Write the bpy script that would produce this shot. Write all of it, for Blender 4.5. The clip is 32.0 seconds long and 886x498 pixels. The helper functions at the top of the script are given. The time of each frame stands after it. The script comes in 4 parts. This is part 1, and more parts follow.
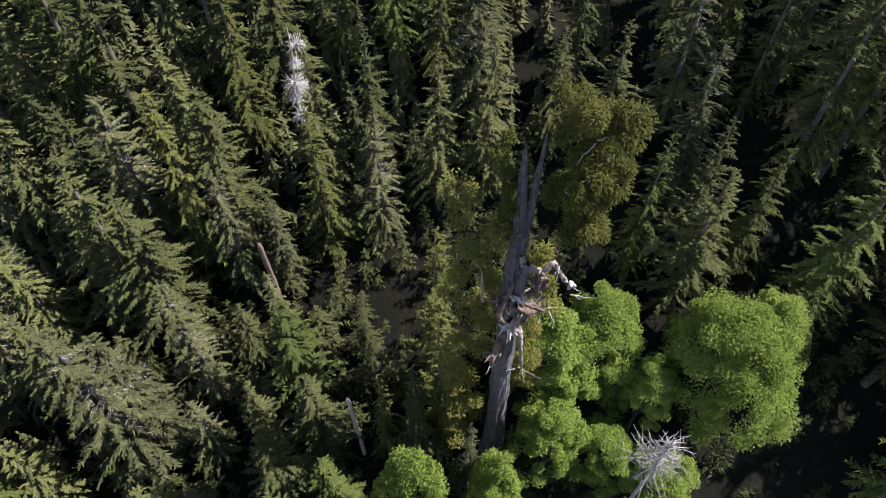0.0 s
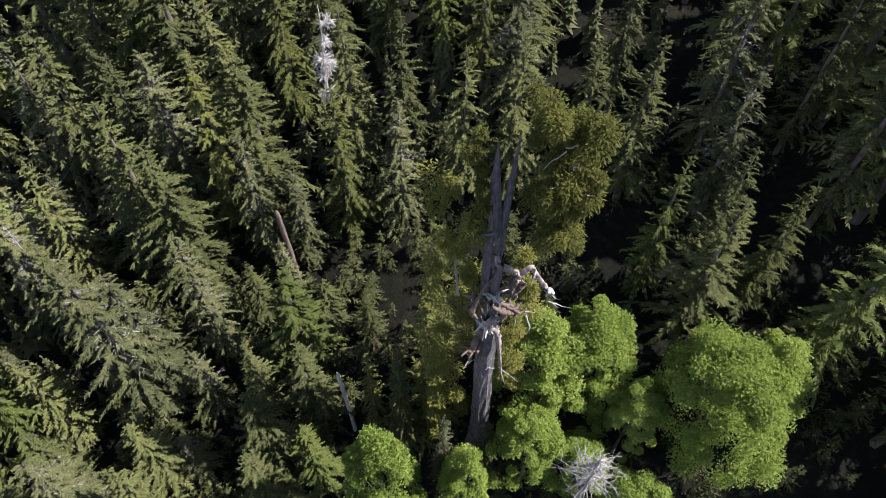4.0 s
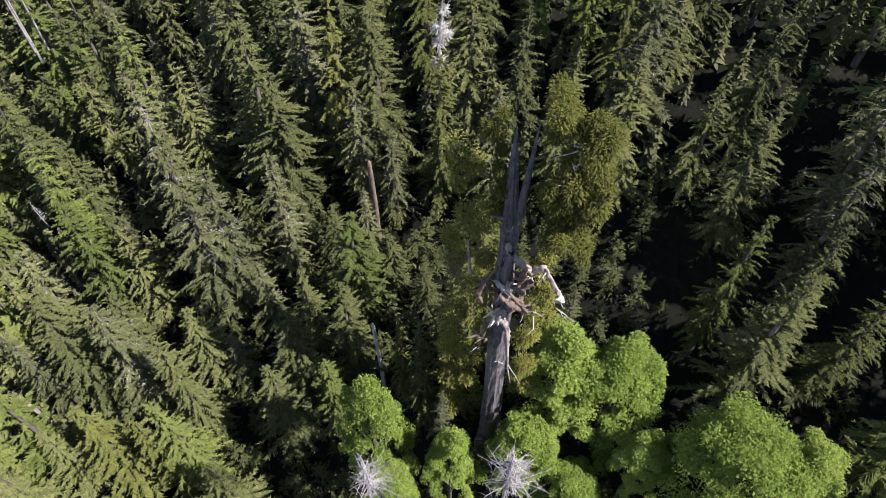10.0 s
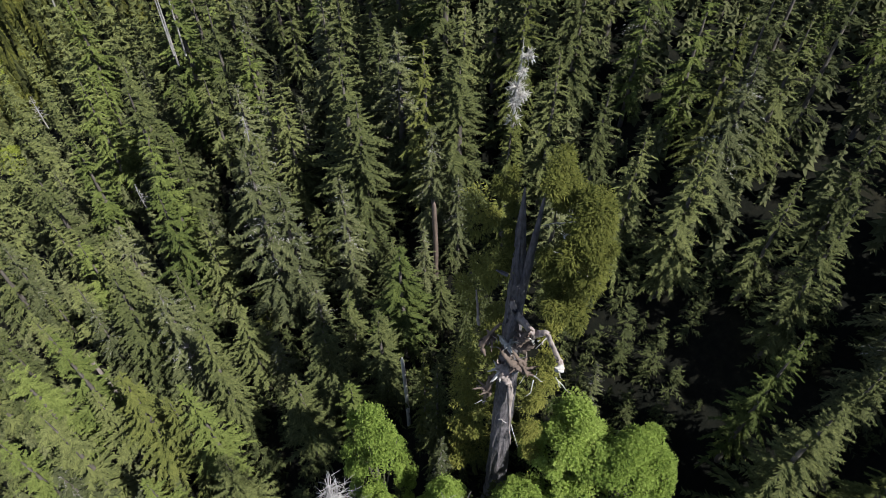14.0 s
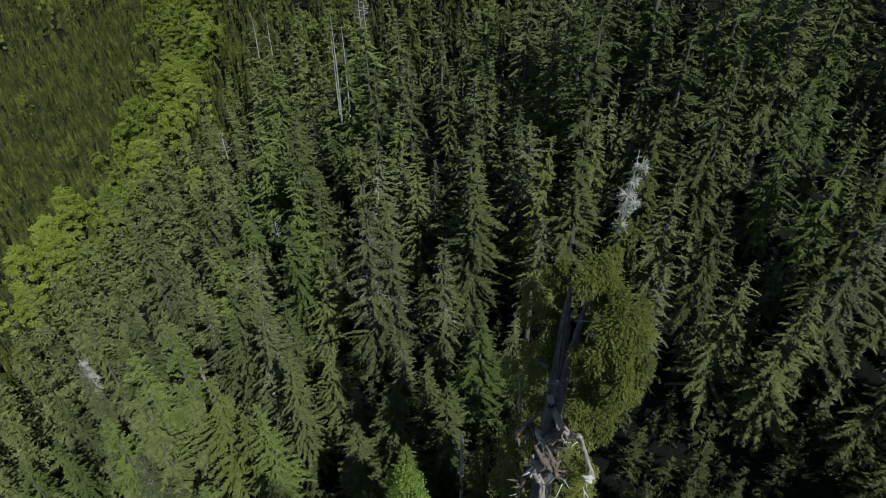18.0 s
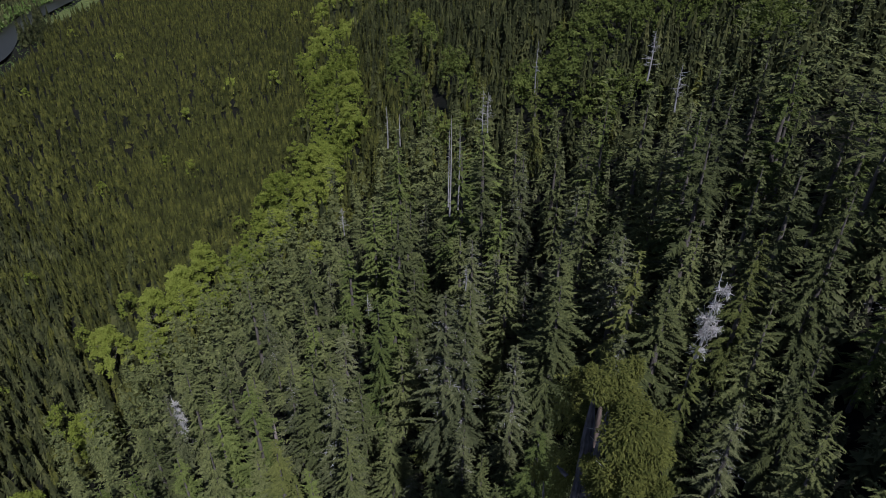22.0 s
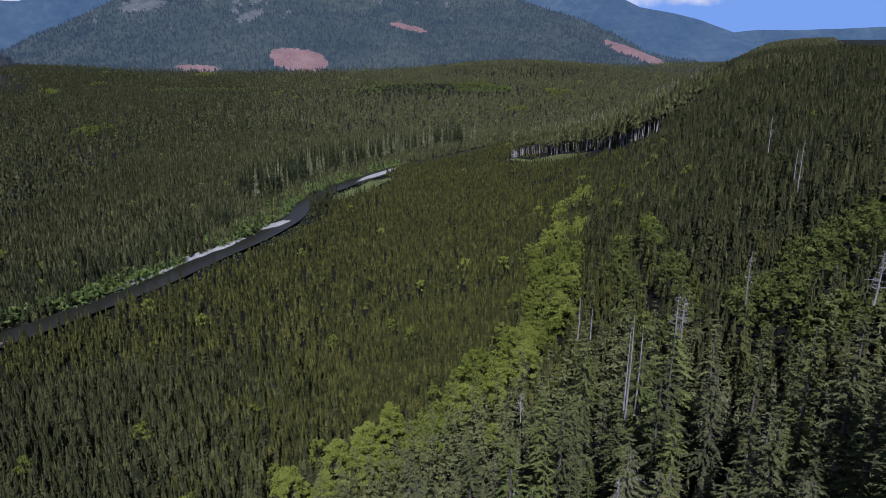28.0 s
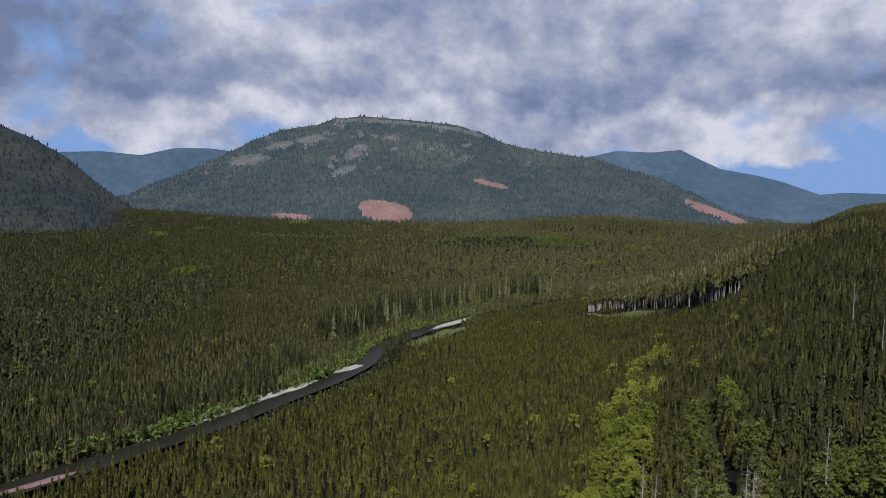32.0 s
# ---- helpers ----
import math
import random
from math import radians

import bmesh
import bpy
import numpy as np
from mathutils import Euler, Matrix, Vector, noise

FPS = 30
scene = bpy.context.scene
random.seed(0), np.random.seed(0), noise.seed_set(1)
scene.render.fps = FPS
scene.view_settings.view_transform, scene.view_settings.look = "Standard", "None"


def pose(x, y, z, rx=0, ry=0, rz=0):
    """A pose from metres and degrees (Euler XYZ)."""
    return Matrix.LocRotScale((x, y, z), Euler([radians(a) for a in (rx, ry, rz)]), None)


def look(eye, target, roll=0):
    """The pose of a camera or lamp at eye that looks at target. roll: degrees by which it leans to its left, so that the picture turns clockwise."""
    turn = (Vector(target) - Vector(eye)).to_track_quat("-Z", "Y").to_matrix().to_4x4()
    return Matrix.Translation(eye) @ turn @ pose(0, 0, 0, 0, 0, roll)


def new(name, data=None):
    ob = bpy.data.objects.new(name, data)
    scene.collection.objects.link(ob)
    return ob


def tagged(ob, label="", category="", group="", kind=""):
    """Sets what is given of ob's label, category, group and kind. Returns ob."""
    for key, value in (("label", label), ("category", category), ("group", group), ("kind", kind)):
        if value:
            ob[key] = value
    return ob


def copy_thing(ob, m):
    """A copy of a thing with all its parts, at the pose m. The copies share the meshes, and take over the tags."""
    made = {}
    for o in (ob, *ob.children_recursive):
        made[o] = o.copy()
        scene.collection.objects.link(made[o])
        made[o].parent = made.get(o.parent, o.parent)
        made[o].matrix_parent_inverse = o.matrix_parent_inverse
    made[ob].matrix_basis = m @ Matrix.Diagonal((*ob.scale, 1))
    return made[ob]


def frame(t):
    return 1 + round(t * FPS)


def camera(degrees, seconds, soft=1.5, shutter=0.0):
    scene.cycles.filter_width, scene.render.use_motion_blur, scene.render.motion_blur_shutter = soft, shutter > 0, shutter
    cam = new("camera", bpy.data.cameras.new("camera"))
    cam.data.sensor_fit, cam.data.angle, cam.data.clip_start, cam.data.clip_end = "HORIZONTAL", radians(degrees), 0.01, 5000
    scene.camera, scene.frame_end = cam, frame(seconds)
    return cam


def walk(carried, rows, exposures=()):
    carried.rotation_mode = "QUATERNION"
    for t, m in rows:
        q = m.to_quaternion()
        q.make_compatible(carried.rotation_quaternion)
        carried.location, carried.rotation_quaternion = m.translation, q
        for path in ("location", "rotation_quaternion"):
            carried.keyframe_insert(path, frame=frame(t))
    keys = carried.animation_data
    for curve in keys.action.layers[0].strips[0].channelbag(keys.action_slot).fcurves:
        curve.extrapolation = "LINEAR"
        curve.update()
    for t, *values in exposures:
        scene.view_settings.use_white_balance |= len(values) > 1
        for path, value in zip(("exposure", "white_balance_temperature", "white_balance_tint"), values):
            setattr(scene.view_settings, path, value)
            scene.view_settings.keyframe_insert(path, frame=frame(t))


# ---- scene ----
# ------------------------------------------------------------------ camera
cam = camera(66.3, 32.0, soft=0.8)
# seconds, x, y, z, heading, pitch, lean
FLIGHT = [
    (0, -21.10, 45.64, 100.09, -105.06, -54.06, -0.01),
    (0.5, -21.30, 44.73, 100.31, -105.09, -54.21, 0.01),
    (1, -21.55, 43.83, 100.46, -104.51, -54.32, 0.08),
    (1.5, -21.82, 42.93, 100.54, -103.72, -54.42, 0.13),
    (2, -22.13, 42.04, 100.56, -102.55, -54.47, 0.27),
    (2.5, -22.45, 41.13, 100.55, -100.39, -54.46, 0.38),
    (3, -22.75, 40.21, 100.54, -98.14, -54.45, 0.42),
    (3.5, -23.04, 39.25, 100.52, -96.77, -54.45, 0.38),
    (5.5, -23.89, 35.11, 100.48, -91.52, -54.61, -0.11),
    (6, -24.06, 34.15, 100.45, -90.17, -54.63, -0.16),
    (6.5, -24.23, 33.20, 100.43, -88.79, -54.69, -0.13),
    (7, -24.40, 32.27, 100.40, -86.68, -54.69, -0.12),
    (7.5, -24.56, 31.31, 100.36, -84.20, -54.63, -0.03),
    (8, -24.72, 30.31, 100.29, -82.84, -54.56, -0.08),
    (8.5, -24.86, 29.28, 100.17, -81.34, -54.54, -0.20),
    (9, -24.97, 28.24, 100.02, -78.81, -54.43, -0.20),
    (9.5, -25.06, 27.20, 99.84, -76.22, -54.31, -0.08),
    (10, -25.11, 26.18, 99.67, -73.81, -54.18, 0.02),
    (10.5, -25.10, 25.18, 99.56, -71.69, -54.11, 0.11),
    (11, -24.99, 24.17, 99.54, -70.21, -54.10, 0.15),
    (11.5, -24.77, 23.15, 99.61, -68.93, -54.05, 0.03),
    (12, -24.46, 22.09, 99.78, -67.37, -53.16, -0.17),
    (12.5, -24.09, 21.01, 100.02, -65.37, -52.43, -0.15),
    (13, -23.75, 19.94, 100.29, -63.22, -51.69, -0.25),
    (13.5, -23.48, 18.90, 100.55, -61.16, -50.76, -0.20),
    (14, -23.26, 17.91, 100.74, -59.18, -49.81, -0.08),
    (14.5, -23.05, 16.95, 100.87, -57.19, -48.84, 0.08),
    (16.5, -21.78, 13.09, 100.92, -48.21, -45.00, -0.22),
    (17, -21.31, 12.19, 101.02, -45.89, -44.07, -0.27),
    (17.5, -20.80, 11.31, 101.14, -43.52, -43.17, -0.20),
    (18, -20.28, 10.46, 101.28, -41.35, -42.23, -0.24),
    (18.5, -19.76, 9.64, 101.39, -39.17, -41.18, -0.28),
    (19, -19.28, 8.85, 101.43, -37.03, -40.10, -0.21),
    (19.5, -18.81, 8.10, 101.42, -35.34, -38.91, -0.14),
    (20, -18.32, 7.41, 101.35, -33.93, -37.81, -0.04),
    (20.5, -17.79, 6.79, 101.23, -32.55, -36.73, 0.14),
    (21, -17.19, 6.21, 101.07, -31.09, -35.66, 0.32),
    (21.5, -16.49, 5.68, 100.88, -29.58, -34.62, 0.29),
    (22, -15.69, 5.19, 100.68, -28.08, -33.55, 0.19),
    (22.5, -14.80, 4.72, 100.48, -26.56, -32.41, 0.08),
    (23, -13.94, 4.34, 100.25, -25.22, -31.28, -0.08),
    (23.5, -13.04, 4.03, 100.01, -23.35, -30.15, -0.06),
    (24, -12.09, 3.80, 99.74, -21.48, -28.85, -0.07),
    (24.5, -11.09, 3.65, 99.45, -19.51, -27.45, 0.08),
    (26.5, -6.82, 3.53, 98.47, -12.38, -21.90, -0.05),
    (27, -5.84, 3.40, 98.40, -10.43, -20.48, -0.10),
    (27.5, -4.92, 3.19, 98.40, -8.50, -19.06, -0.06),
    (28, -4.08, 2.91, 98.46, -6.70, -17.52, -0.12),
    (28.5, -3.30, 2.57, 98.58, -4.90, -15.93, -0.15),
    (29, -2.59, 2.18, 98.72, -3.06, -14.29, -0.09),
    (29.5, -1.95, 1.75, 98.90, -1.75, -12.65, -0.10),
    (30, -1.38, 1.30, 99.09, -0.85, -11.03, -0.00),
    (30.5, -0.89, 0.86, 99.29, -0.14, -9.43, 0.14),
    (31, -0.49, 0.44, 99.49, -0.00, -7.90, 0.46),
    (31.5, -0.18, 0.09, 99.70, 0.04, -6.45, 0.85),
    (32, 0.05, -0.18, 99.93, 0.00, -5.01, 1.04),
]


def aim(x, y, z, heading, pitch, lean):
    a, b = radians(heading), radians(pitch)
    way = Vector((-math.sin(a) * math.cos(b), math.cos(a) * math.cos(b), math.sin(b)))
    return look((x, y, z), Vector((x, y, z)) + way, lean)


# seconds, stops, kelvin, tint
EXPOSURES = [(0, 1.26, 5950, 14), (6, 1.34, 5950, 13), (11, 1.24, 5950, 12), (13, 0.98, 5900, 7), (14.5, 0.62, 5850, 3), (17, 0.14, 5650, -7), (19, -0.08, 5500, -4), (21, -0.19, 5400, 7),
             (23, -0.26, 5250, 18), (26.5, -0.2, 5100, 23), (28, -0.05, 5150, 23), (30, 0.0, 5550, 17), (32, -0.05, 5950, 14)]
walk(cam, [(t, aim(*row)) for t, *row in FLIGHT], EXPOSURES)

# ------------------------------------------------------------------ light
SUN_AZ, SUN_EL = 187.0, 51.0   # degrees clockwise from +y, degrees up
world = bpy.data.worlds.new("sky")
scene.world = world
world.use_nodes = True
wn = world.node_tree
sky = wn.nodes.new("ShaderNodeTexSky")
sky.sky_type = "NISHITA"
sky.sun_disc = False
sky.sun_elevation, sky.sun_rotation = radians(SUN_EL), radians(SUN_AZ)
wn.links.new(sky.outputs[0], wn.nodes["Background"].inputs[0])
wn.nodes["Background"].inputs[1].default_value = 0.042
sun = new("sun", bpy.data.lights.new("sun", "SUN"))
sun.data.energy, sun.data.angle, sun.data.color = 4.3, radians(0.6), (1.0, 0.93, 0.82)
s_az, s_el = radians(SUN_AZ), radians(SUN_EL)
to_sun = Vector((math.sin(s_az) * math.cos(s_el), math.cos(s_az) * math.cos(s_el), math.sin(s_el)))
sun.matrix_world = look(to_sun * 900, (0, 0, 0))

# ------------------------------------------------------------------ materials


def material(name):
    m = bpy.data.materials.new(name)
    m.use_nodes = True
    nt = m.node_tree
    return m, nt, nt.nodes, nt.links, nt.nodes["Principled BSDF"]


def noise_node(nt, scale, detail=4.0, rough=0.55, src=None, stretch=None):
    n = nt.nodes.new("ShaderNodeTexNoise")
    n.inputs["Scale"].default_value, n.inputs["Detail"].default_value = scale, detail
    n.inputs["Roughness"].default_value = rough
    if src is None:
        tc = nt.nodes.new("ShaderNodeTexCoord")
        src = tc.outputs["Object"]
    if stretch:
        mp = nt.nodes.new("ShaderNodeMapping")
        mp.inputs["Scale"].default_value = stretch
        nt.links.new(src, mp.inputs[0])
        src = mp.outputs[0]
    nt.links.new(src, n.inputs["Vector"])
    return n


def ramp(nt, fac, stops):
    r = nt.nodes.new("ShaderNodeValToRGB")
    el = r.color_ramp.elements
    while len(el) < len(stops):
        el.new(0.5)
    for e, (p, c) in zip(el, stops):
        e.position, e.color = p, (*c, 1)
    nt.links.new(fac, r.inputs[0])
    return r.outputs[0]


def mix(nt, fac, a, b, blend="MIX"):
    n = nt.nodes.new("ShaderNodeMix")
    n.data_type, n.blend_type = "RGBA", blend
    for sock, v in ((n.inputs[0], fac), (n.inputs[6], a), (n.inputs[7], b)):
        if isinstance(v, (int, float)):
            sock.default_value = v
        elif isinstance(v, tuple):
            sock.default_value = (*v, 1)
        else:
            nt.links.new(v, sock)
    return n.outputs[2]


def maths(nt, op, a, b):
    n = nt.nodes.new("ShaderNodeMath")
    n.operation = op
    for sock, v in ((n.inputs[0], a), (n.inputs[1], b)):
        if isinstance(v, (int, float)):
            sock.default_value = v
        else:
            nt.links.new(v, sock)
    return n.outputs[0]


def foliage(name, dark, mid, light, thin=0.25, patch=0.12, world_patch=False):
    """Needles or leaves: tone by tree, by patch and by sprig; some light comes through."""
    m, nt, nodes, links, bsdf = material(name)
    info = nodes.new("ShaderNodeObjectInfo")
    geo = nodes.new("ShaderNodeNewGeometry")
    big = noise_node(nt, patch, 3.0)
    fac = maths(nt, "ADD", maths(nt, "MULTIPLY", geo.outputs["Random Per Island"], 0.45),
                maths(nt, "MULTIPLY", big.outputs[0], 0.55))
    if world_patch:
        tree = noise_node(nt, 0.19, 1.0)
        fac = maths(nt, "ADD", maths(nt, "MULTIPLY", fac, 0.55), maths(nt, "SUBTRACT", maths(nt, "MULTIPLY", tree.outputs[0], 0.95), 0.25))
    if not world_patch:
        fac = maths(nt, "ADD", maths(nt, "MULTIPLY", fac, 0.7), maths(nt, "MULTIPLY", info.outputs["Random"], 0.3))
    col = ramp(nt, fac, [(0.18, dark), (0.5, mid), (0.82, light)])
    fine = noise_node(nt, 9.0, 2.0)
    col = mix(nt, 0.35, col, ramp(nt, fine.outputs[0], [(0.3, (0.35, 0.35, 0.35)), (0.7, (1.0, 1.0, 1.0))]), "MULTIPLY")
    links.new(col, bsdf.inputs["Base Color"])
    bsdf.inputs["Roughness"].default_value = 0.7
    bsdf.inputs["Diffuse Roughness"].default_value = 1.0
    bsdf.inputs["Specular IOR Level"].default_value = 0.1
    tr = nodes.new("ShaderNodeBsdfTranslucent")
    links.new(col, tr.inputs["Color"])
    ms = nodes.new("ShaderNodeMixShader")
    ms.inputs[0].default_value = thin
    links.new(bsdf.outputs[0], ms.inputs[1])
    links.new(tr.outputs[0], ms.inputs[2])
    links.new(ms.outputs[0], nodes["Material Output"].inputs["Surface"])
    return m


def bark(name, dark, light, scale=3.0, rough=0.9, bump=0.6):
    m, nt, nodes, links, bsdf = material(name)
    n1 = noise_node(nt, scale, 6.0, 0.6, stretch=(1, 1, 0.18))
    n2 = noise_node(nt, scale * 0.2, 3.0)
    fac = maths(nt, "ADD", maths(nt, "MULTIPLY", n1.outputs[0], 0.65), maths(nt, "MULTIPLY", n2.outputs[0], 0.35))
    links.new(ramp(nt, fac, [(0.32, dark), (0.68, light)]), bsdf.inputs["Base Color"])
    bsdf.inputs["Roughness"].default_value = rough
    bp = nodes.new("ShaderNodeBump")
    bp.inputs["Strength"].default_value, bp.inputs["Distance"].default_value = bump, 0.1
    links.new(n1.outputs[0], bp.inputs["Height"])
    links.new(bp.outputs[0], bsdf.inputs["Normal"])
    return m


def earth(name, a, b, c, s1, s2, rough=0.95, glow=None):
    """Ground, rock or far forest: three tones at two scales. glow: distance haze, added as emission."""
    m, nt, nodes, links, bsdf = material(name)
    n1, n2 = noise_node(nt, s1, 6.0, 0.6), noise_node(nt, s2, 5.0, 0.65)
    fac = maths(nt, "ADD", maths(nt, "MULTIPLY", n1.outputs[0], 0.5), maths(nt, "MULTIPLY", n2.outputs[0], 0.5))
    links.new(ramp(nt, fac, [(0.34, a), (0.5, b), (0.66, c)]), bsdf.inputs["Base Color"])
    bsdf.inputs["Roughness"].default_value = rough
    bsdf.inputs["Specular IOR Level"].default_value = 0.15
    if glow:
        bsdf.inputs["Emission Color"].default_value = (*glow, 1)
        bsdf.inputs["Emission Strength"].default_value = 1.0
    bp = nodes.new("ShaderNodeBump")
    bp.inputs["Strength"].default_value, bp.inputs["Distance"].default_value = 0.7, 0.25 / s2
    links.new(n2.outputs[0], bp.inputs["Height"])
    links.new(bp.outputs[0], bsdf.inputs["Normal"])
    return m


M_FRESH = foliage("needles_fresh", (0.044, 0.058, 0.018), (0.112, 0.134, 0.035), (0.21, 0.235, 0.066), 0.04)
M_CONIFER = foliage("needles", (0.037, 0.043, 0.019), (0.1, 0.11, 0.04), (0.215, 0.222, 0.08), 0.03)
M_CONIFER_Y = foliage("needles_yellow", (0.05, 0.06, 0.019), (0.125, 0.134, 0.037), (0.235, 0.23, 0.065), 0.04)
M_CONIFER_B = foliage("needles_grey", (0.037, 0.043, 0.022), (0.103, 0.11, 0.048), (0.225, 0.225, 0.105), 0.03)
M_LEAF = foliage("leaves", (0.157, 0.22, 0.044), (0.322, 0.41, 0.088), (0.51, 0.585, 0.165), 0.42, 0.42)
M_YOUNG = foliage("young_needles", (0.018, 0.022, 0.009), (0.07, 0.073, 0.019), (0.178, 0.174, 0.038), 0.05, 0.03, True)
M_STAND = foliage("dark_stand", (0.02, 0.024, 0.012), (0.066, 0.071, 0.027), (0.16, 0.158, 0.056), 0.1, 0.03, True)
M_PALE = foliage("pale_needles", (0.07, 0.08, 0.038), (0.2, 0.205, 0.1), (0.36, 0.35, 0.2), 0.1, 0.05, True)
M_TALL = foliage("tall_canopy", (0.035, 0.04, 0.018), (0.13, 0.135, 0.05), (0.28, 0.27, 0.1), 0.12, 0.06, True)
# Raised and blued: part of the valley's haze sits in this colour.
M_FAR = foliage("far_needles", (0.034, 0.04, 0.021), (0.11, 0.115, 0.048), (0.225, 0.217, 0.083), 0.05, 0.012, True)
M_YOUNG_D = foliage("young_broadleaf", (0.135, 0.168, 0.028), (0.29, 0.328, 0.054), (0.45, 0.475, 0.11), 0.38, 0.1)
M_SHRUB = foliage("bank_shrubs", (0.075, 0.12, 0.026), (0.17, 0.24, 0.055), (0.33, 0.39, 0.15), 0.2, 0.05, True)
M_REGROW = foliage("regrowth", (0.07, 0.095, 0.024), (0.15, 0.185, 0.042), (0.23, 0.265, 0.07), 0.15, 0.03, True)
M_BANK = foliage("bank_needles", (0.014, 0.02, 0.01), (0.042, 0.053, 0.021), (0.11, 0.122, 0.046), 0.05, 0.05, True)
M_THICKET = foliage("thicket_leaves", (0.058, 0.076, 0.018), (0.135, 0.162, 0.036), (0.225, 0.25, 0.06), 0.25, 0.05, True)
M_GOLD = foliage("golden_needles", (0.075, 0.085, 0.02), (0.17, 0.172, 0.04), (0.3, 0.29, 0.07), 0.22, 0.3)
M_BOUGH = bark("weathered_bough", (0.13, 0.095, 0.085), (0.5, 0.42, 0.4), 2.8)
M_BROWN = bark("rotten_bough", (0.06, 0.045, 0.038), (0.23, 0.165, 0.135), 2.5)
# The far rock gives off a faint blue, put in as distance haze.
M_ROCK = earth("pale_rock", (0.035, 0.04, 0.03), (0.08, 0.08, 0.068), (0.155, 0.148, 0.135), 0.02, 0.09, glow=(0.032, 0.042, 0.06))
M_MEADOW = earth("meadow_grass", (0.05, 0.065, 0.02), (0.11, 0.13, 0.04), (0.22, 0.22, 0.09), 0.03, 0.3)
M_BARK = bark("bark", (0.05, 0.04, 0.035), (0.2, 0.17, 0.15))
M_BARK_OLD = bark("old_grey_bark", (0.04, 0.036, 0.042), (0.225, 0.198, 0.215), 5.5, bump=1.0)
M_DEAD = bark("bleached_wood", (0.28, 0.255, 0.245), (0.68, 0.64, 0.61), 3.5)
M_STEM = bark("pale_stem", (0.34, 0.31, 0.3), (0.62, 0.58, 0.56), 1.0)
M_GREY = bark("weathered_grey_wood", (0.16, 0.145, 0.145), (0.47, 0.435, 0.43), 3.0)
# Tones below bare soil's own, holding the deep shade between the trees.
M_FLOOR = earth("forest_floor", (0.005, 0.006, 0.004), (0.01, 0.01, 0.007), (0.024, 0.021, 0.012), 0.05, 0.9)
M_GRAVEL = earth("river_gravel", (0.22, 0.21, 0.2), (0.36, 0.35, 0.33), (0.5, 0.48, 0.45), 0.05, 0.8)
# Far slopes and logged soil emit a little blue in place of haze.
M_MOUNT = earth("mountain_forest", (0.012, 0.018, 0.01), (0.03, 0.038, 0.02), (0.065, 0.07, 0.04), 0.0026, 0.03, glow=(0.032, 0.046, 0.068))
# Mountain forest in darker tones: the cloud shadow on the hill is painted.
M_HILL = earth("shaded_hill_forest", (0.007, 0.01, 0.006), (0.02, 0.025, 0.013), (0.05, 0.052, 0.03), 0.003, 0.03, glow=(0.014, 0.018, 0.03))
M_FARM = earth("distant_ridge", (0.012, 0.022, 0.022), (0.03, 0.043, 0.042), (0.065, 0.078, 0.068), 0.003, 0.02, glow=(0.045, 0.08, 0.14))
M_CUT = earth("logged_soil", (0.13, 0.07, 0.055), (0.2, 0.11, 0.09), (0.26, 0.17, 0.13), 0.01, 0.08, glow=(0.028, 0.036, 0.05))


def make_water():
    m, nt, nodes, links, bsdf = material("river_water")
    bsdf.inputs["Base Color"].default_value = (0.022, 0.022, 0.016, 1)
    bsdf.inputs["Specular IOR Level"].default_value = 0.06
    bsdf.inputs["Roughness"].default_value = 0.3
    bp = nodes.new("ShaderNodeBump")
    bp.inputs["Strength"].default_value, bp.inputs["Distance"].default_value = 0.08, 0.2
    links.new(noise_node(nt, 0.5, 4.0).outputs[0], bp.inputs["Height"])
    links.new(bp.outputs[0], bsdf.inputs["Normal"])
    return m


M_WATER = make_water()

# ------------------------------------------------------------------ mesh helpers


def mesh_of(name, verts, faces, mat, smooth=False):
    """A mesh from arrays of corners and faces of three or four corners."""
    verts, faces = np.asarray(verts, np.float32), np.asarray(faces, np.int32)
    me = bpy.data.meshes.new(name)
    n = faces.shape[1]
    me.vertices.add(len(verts))
    me.vertices.foreach_set("co", verts.ravel())
    me.loops.add(faces.size)
    me.loops.foreach_set("vertex_index", faces.ravel())
    me.polygons.add(len(faces))
    me.polygons.foreach_set("loop_start", np.arange(0, faces.size, n, dtype=np.int32))
    me.polygons.foreach_set("use_smooth", np.full(len(faces), smooth))
    me.update(calc_edges=True)
    me.validate()
    me.materials.append(mat)
    return me


def sprig_mesh(name, quads, mat):
    q = np.asarray(quads)
    n = q.shape[-2]
    return mesh_of(name, q.reshape(-1, 3), np.arange(q.size // 3).reshape(-1, n), mat)


def tube(points, radii, sides=6):
    """Corners and faces of a tapering, bent round bar; its end is closed to a point."""
    pts, rad = np.asarray(points, float), np.asarray(radii, float)
    tang = np.gradient(pts, axis=0)
    tang /= np.linalg.norm(tang, axis=1)[:, None] + 1e-9
    ref = np.where(np.abs(tang[:, 2:3]) > 0.9, [[1.0, 0, 0]], [[0, 0, 1.0]])
    a = np.cross(tang, ref)
    a /= np.linalg.norm(a, axis=1)[:, None] + 1e-9
    b = np.cross(tang, a)
    th = np.linspace(0, 2 * math.pi, sides, endpoint=False)
    ring = pts[:, None] + rad[:, None, None] * (np.cos(th)[None, :, None] * a[:, None] + np.sin(th)[None, :, None] * b[:, None])
    n = len(pts)
    i, j = np.meshgrid(np.arange(n - 1), np.arange(sides), indexing="ij")
    k = (j + 1) % sides
    f = np.stack([i * sides + j, i * sides + k, (i + 1) * sides + k, (i + 1) * sides + j], -1).reshape(-1, 4)
    return ring.reshape(-1, 3), f


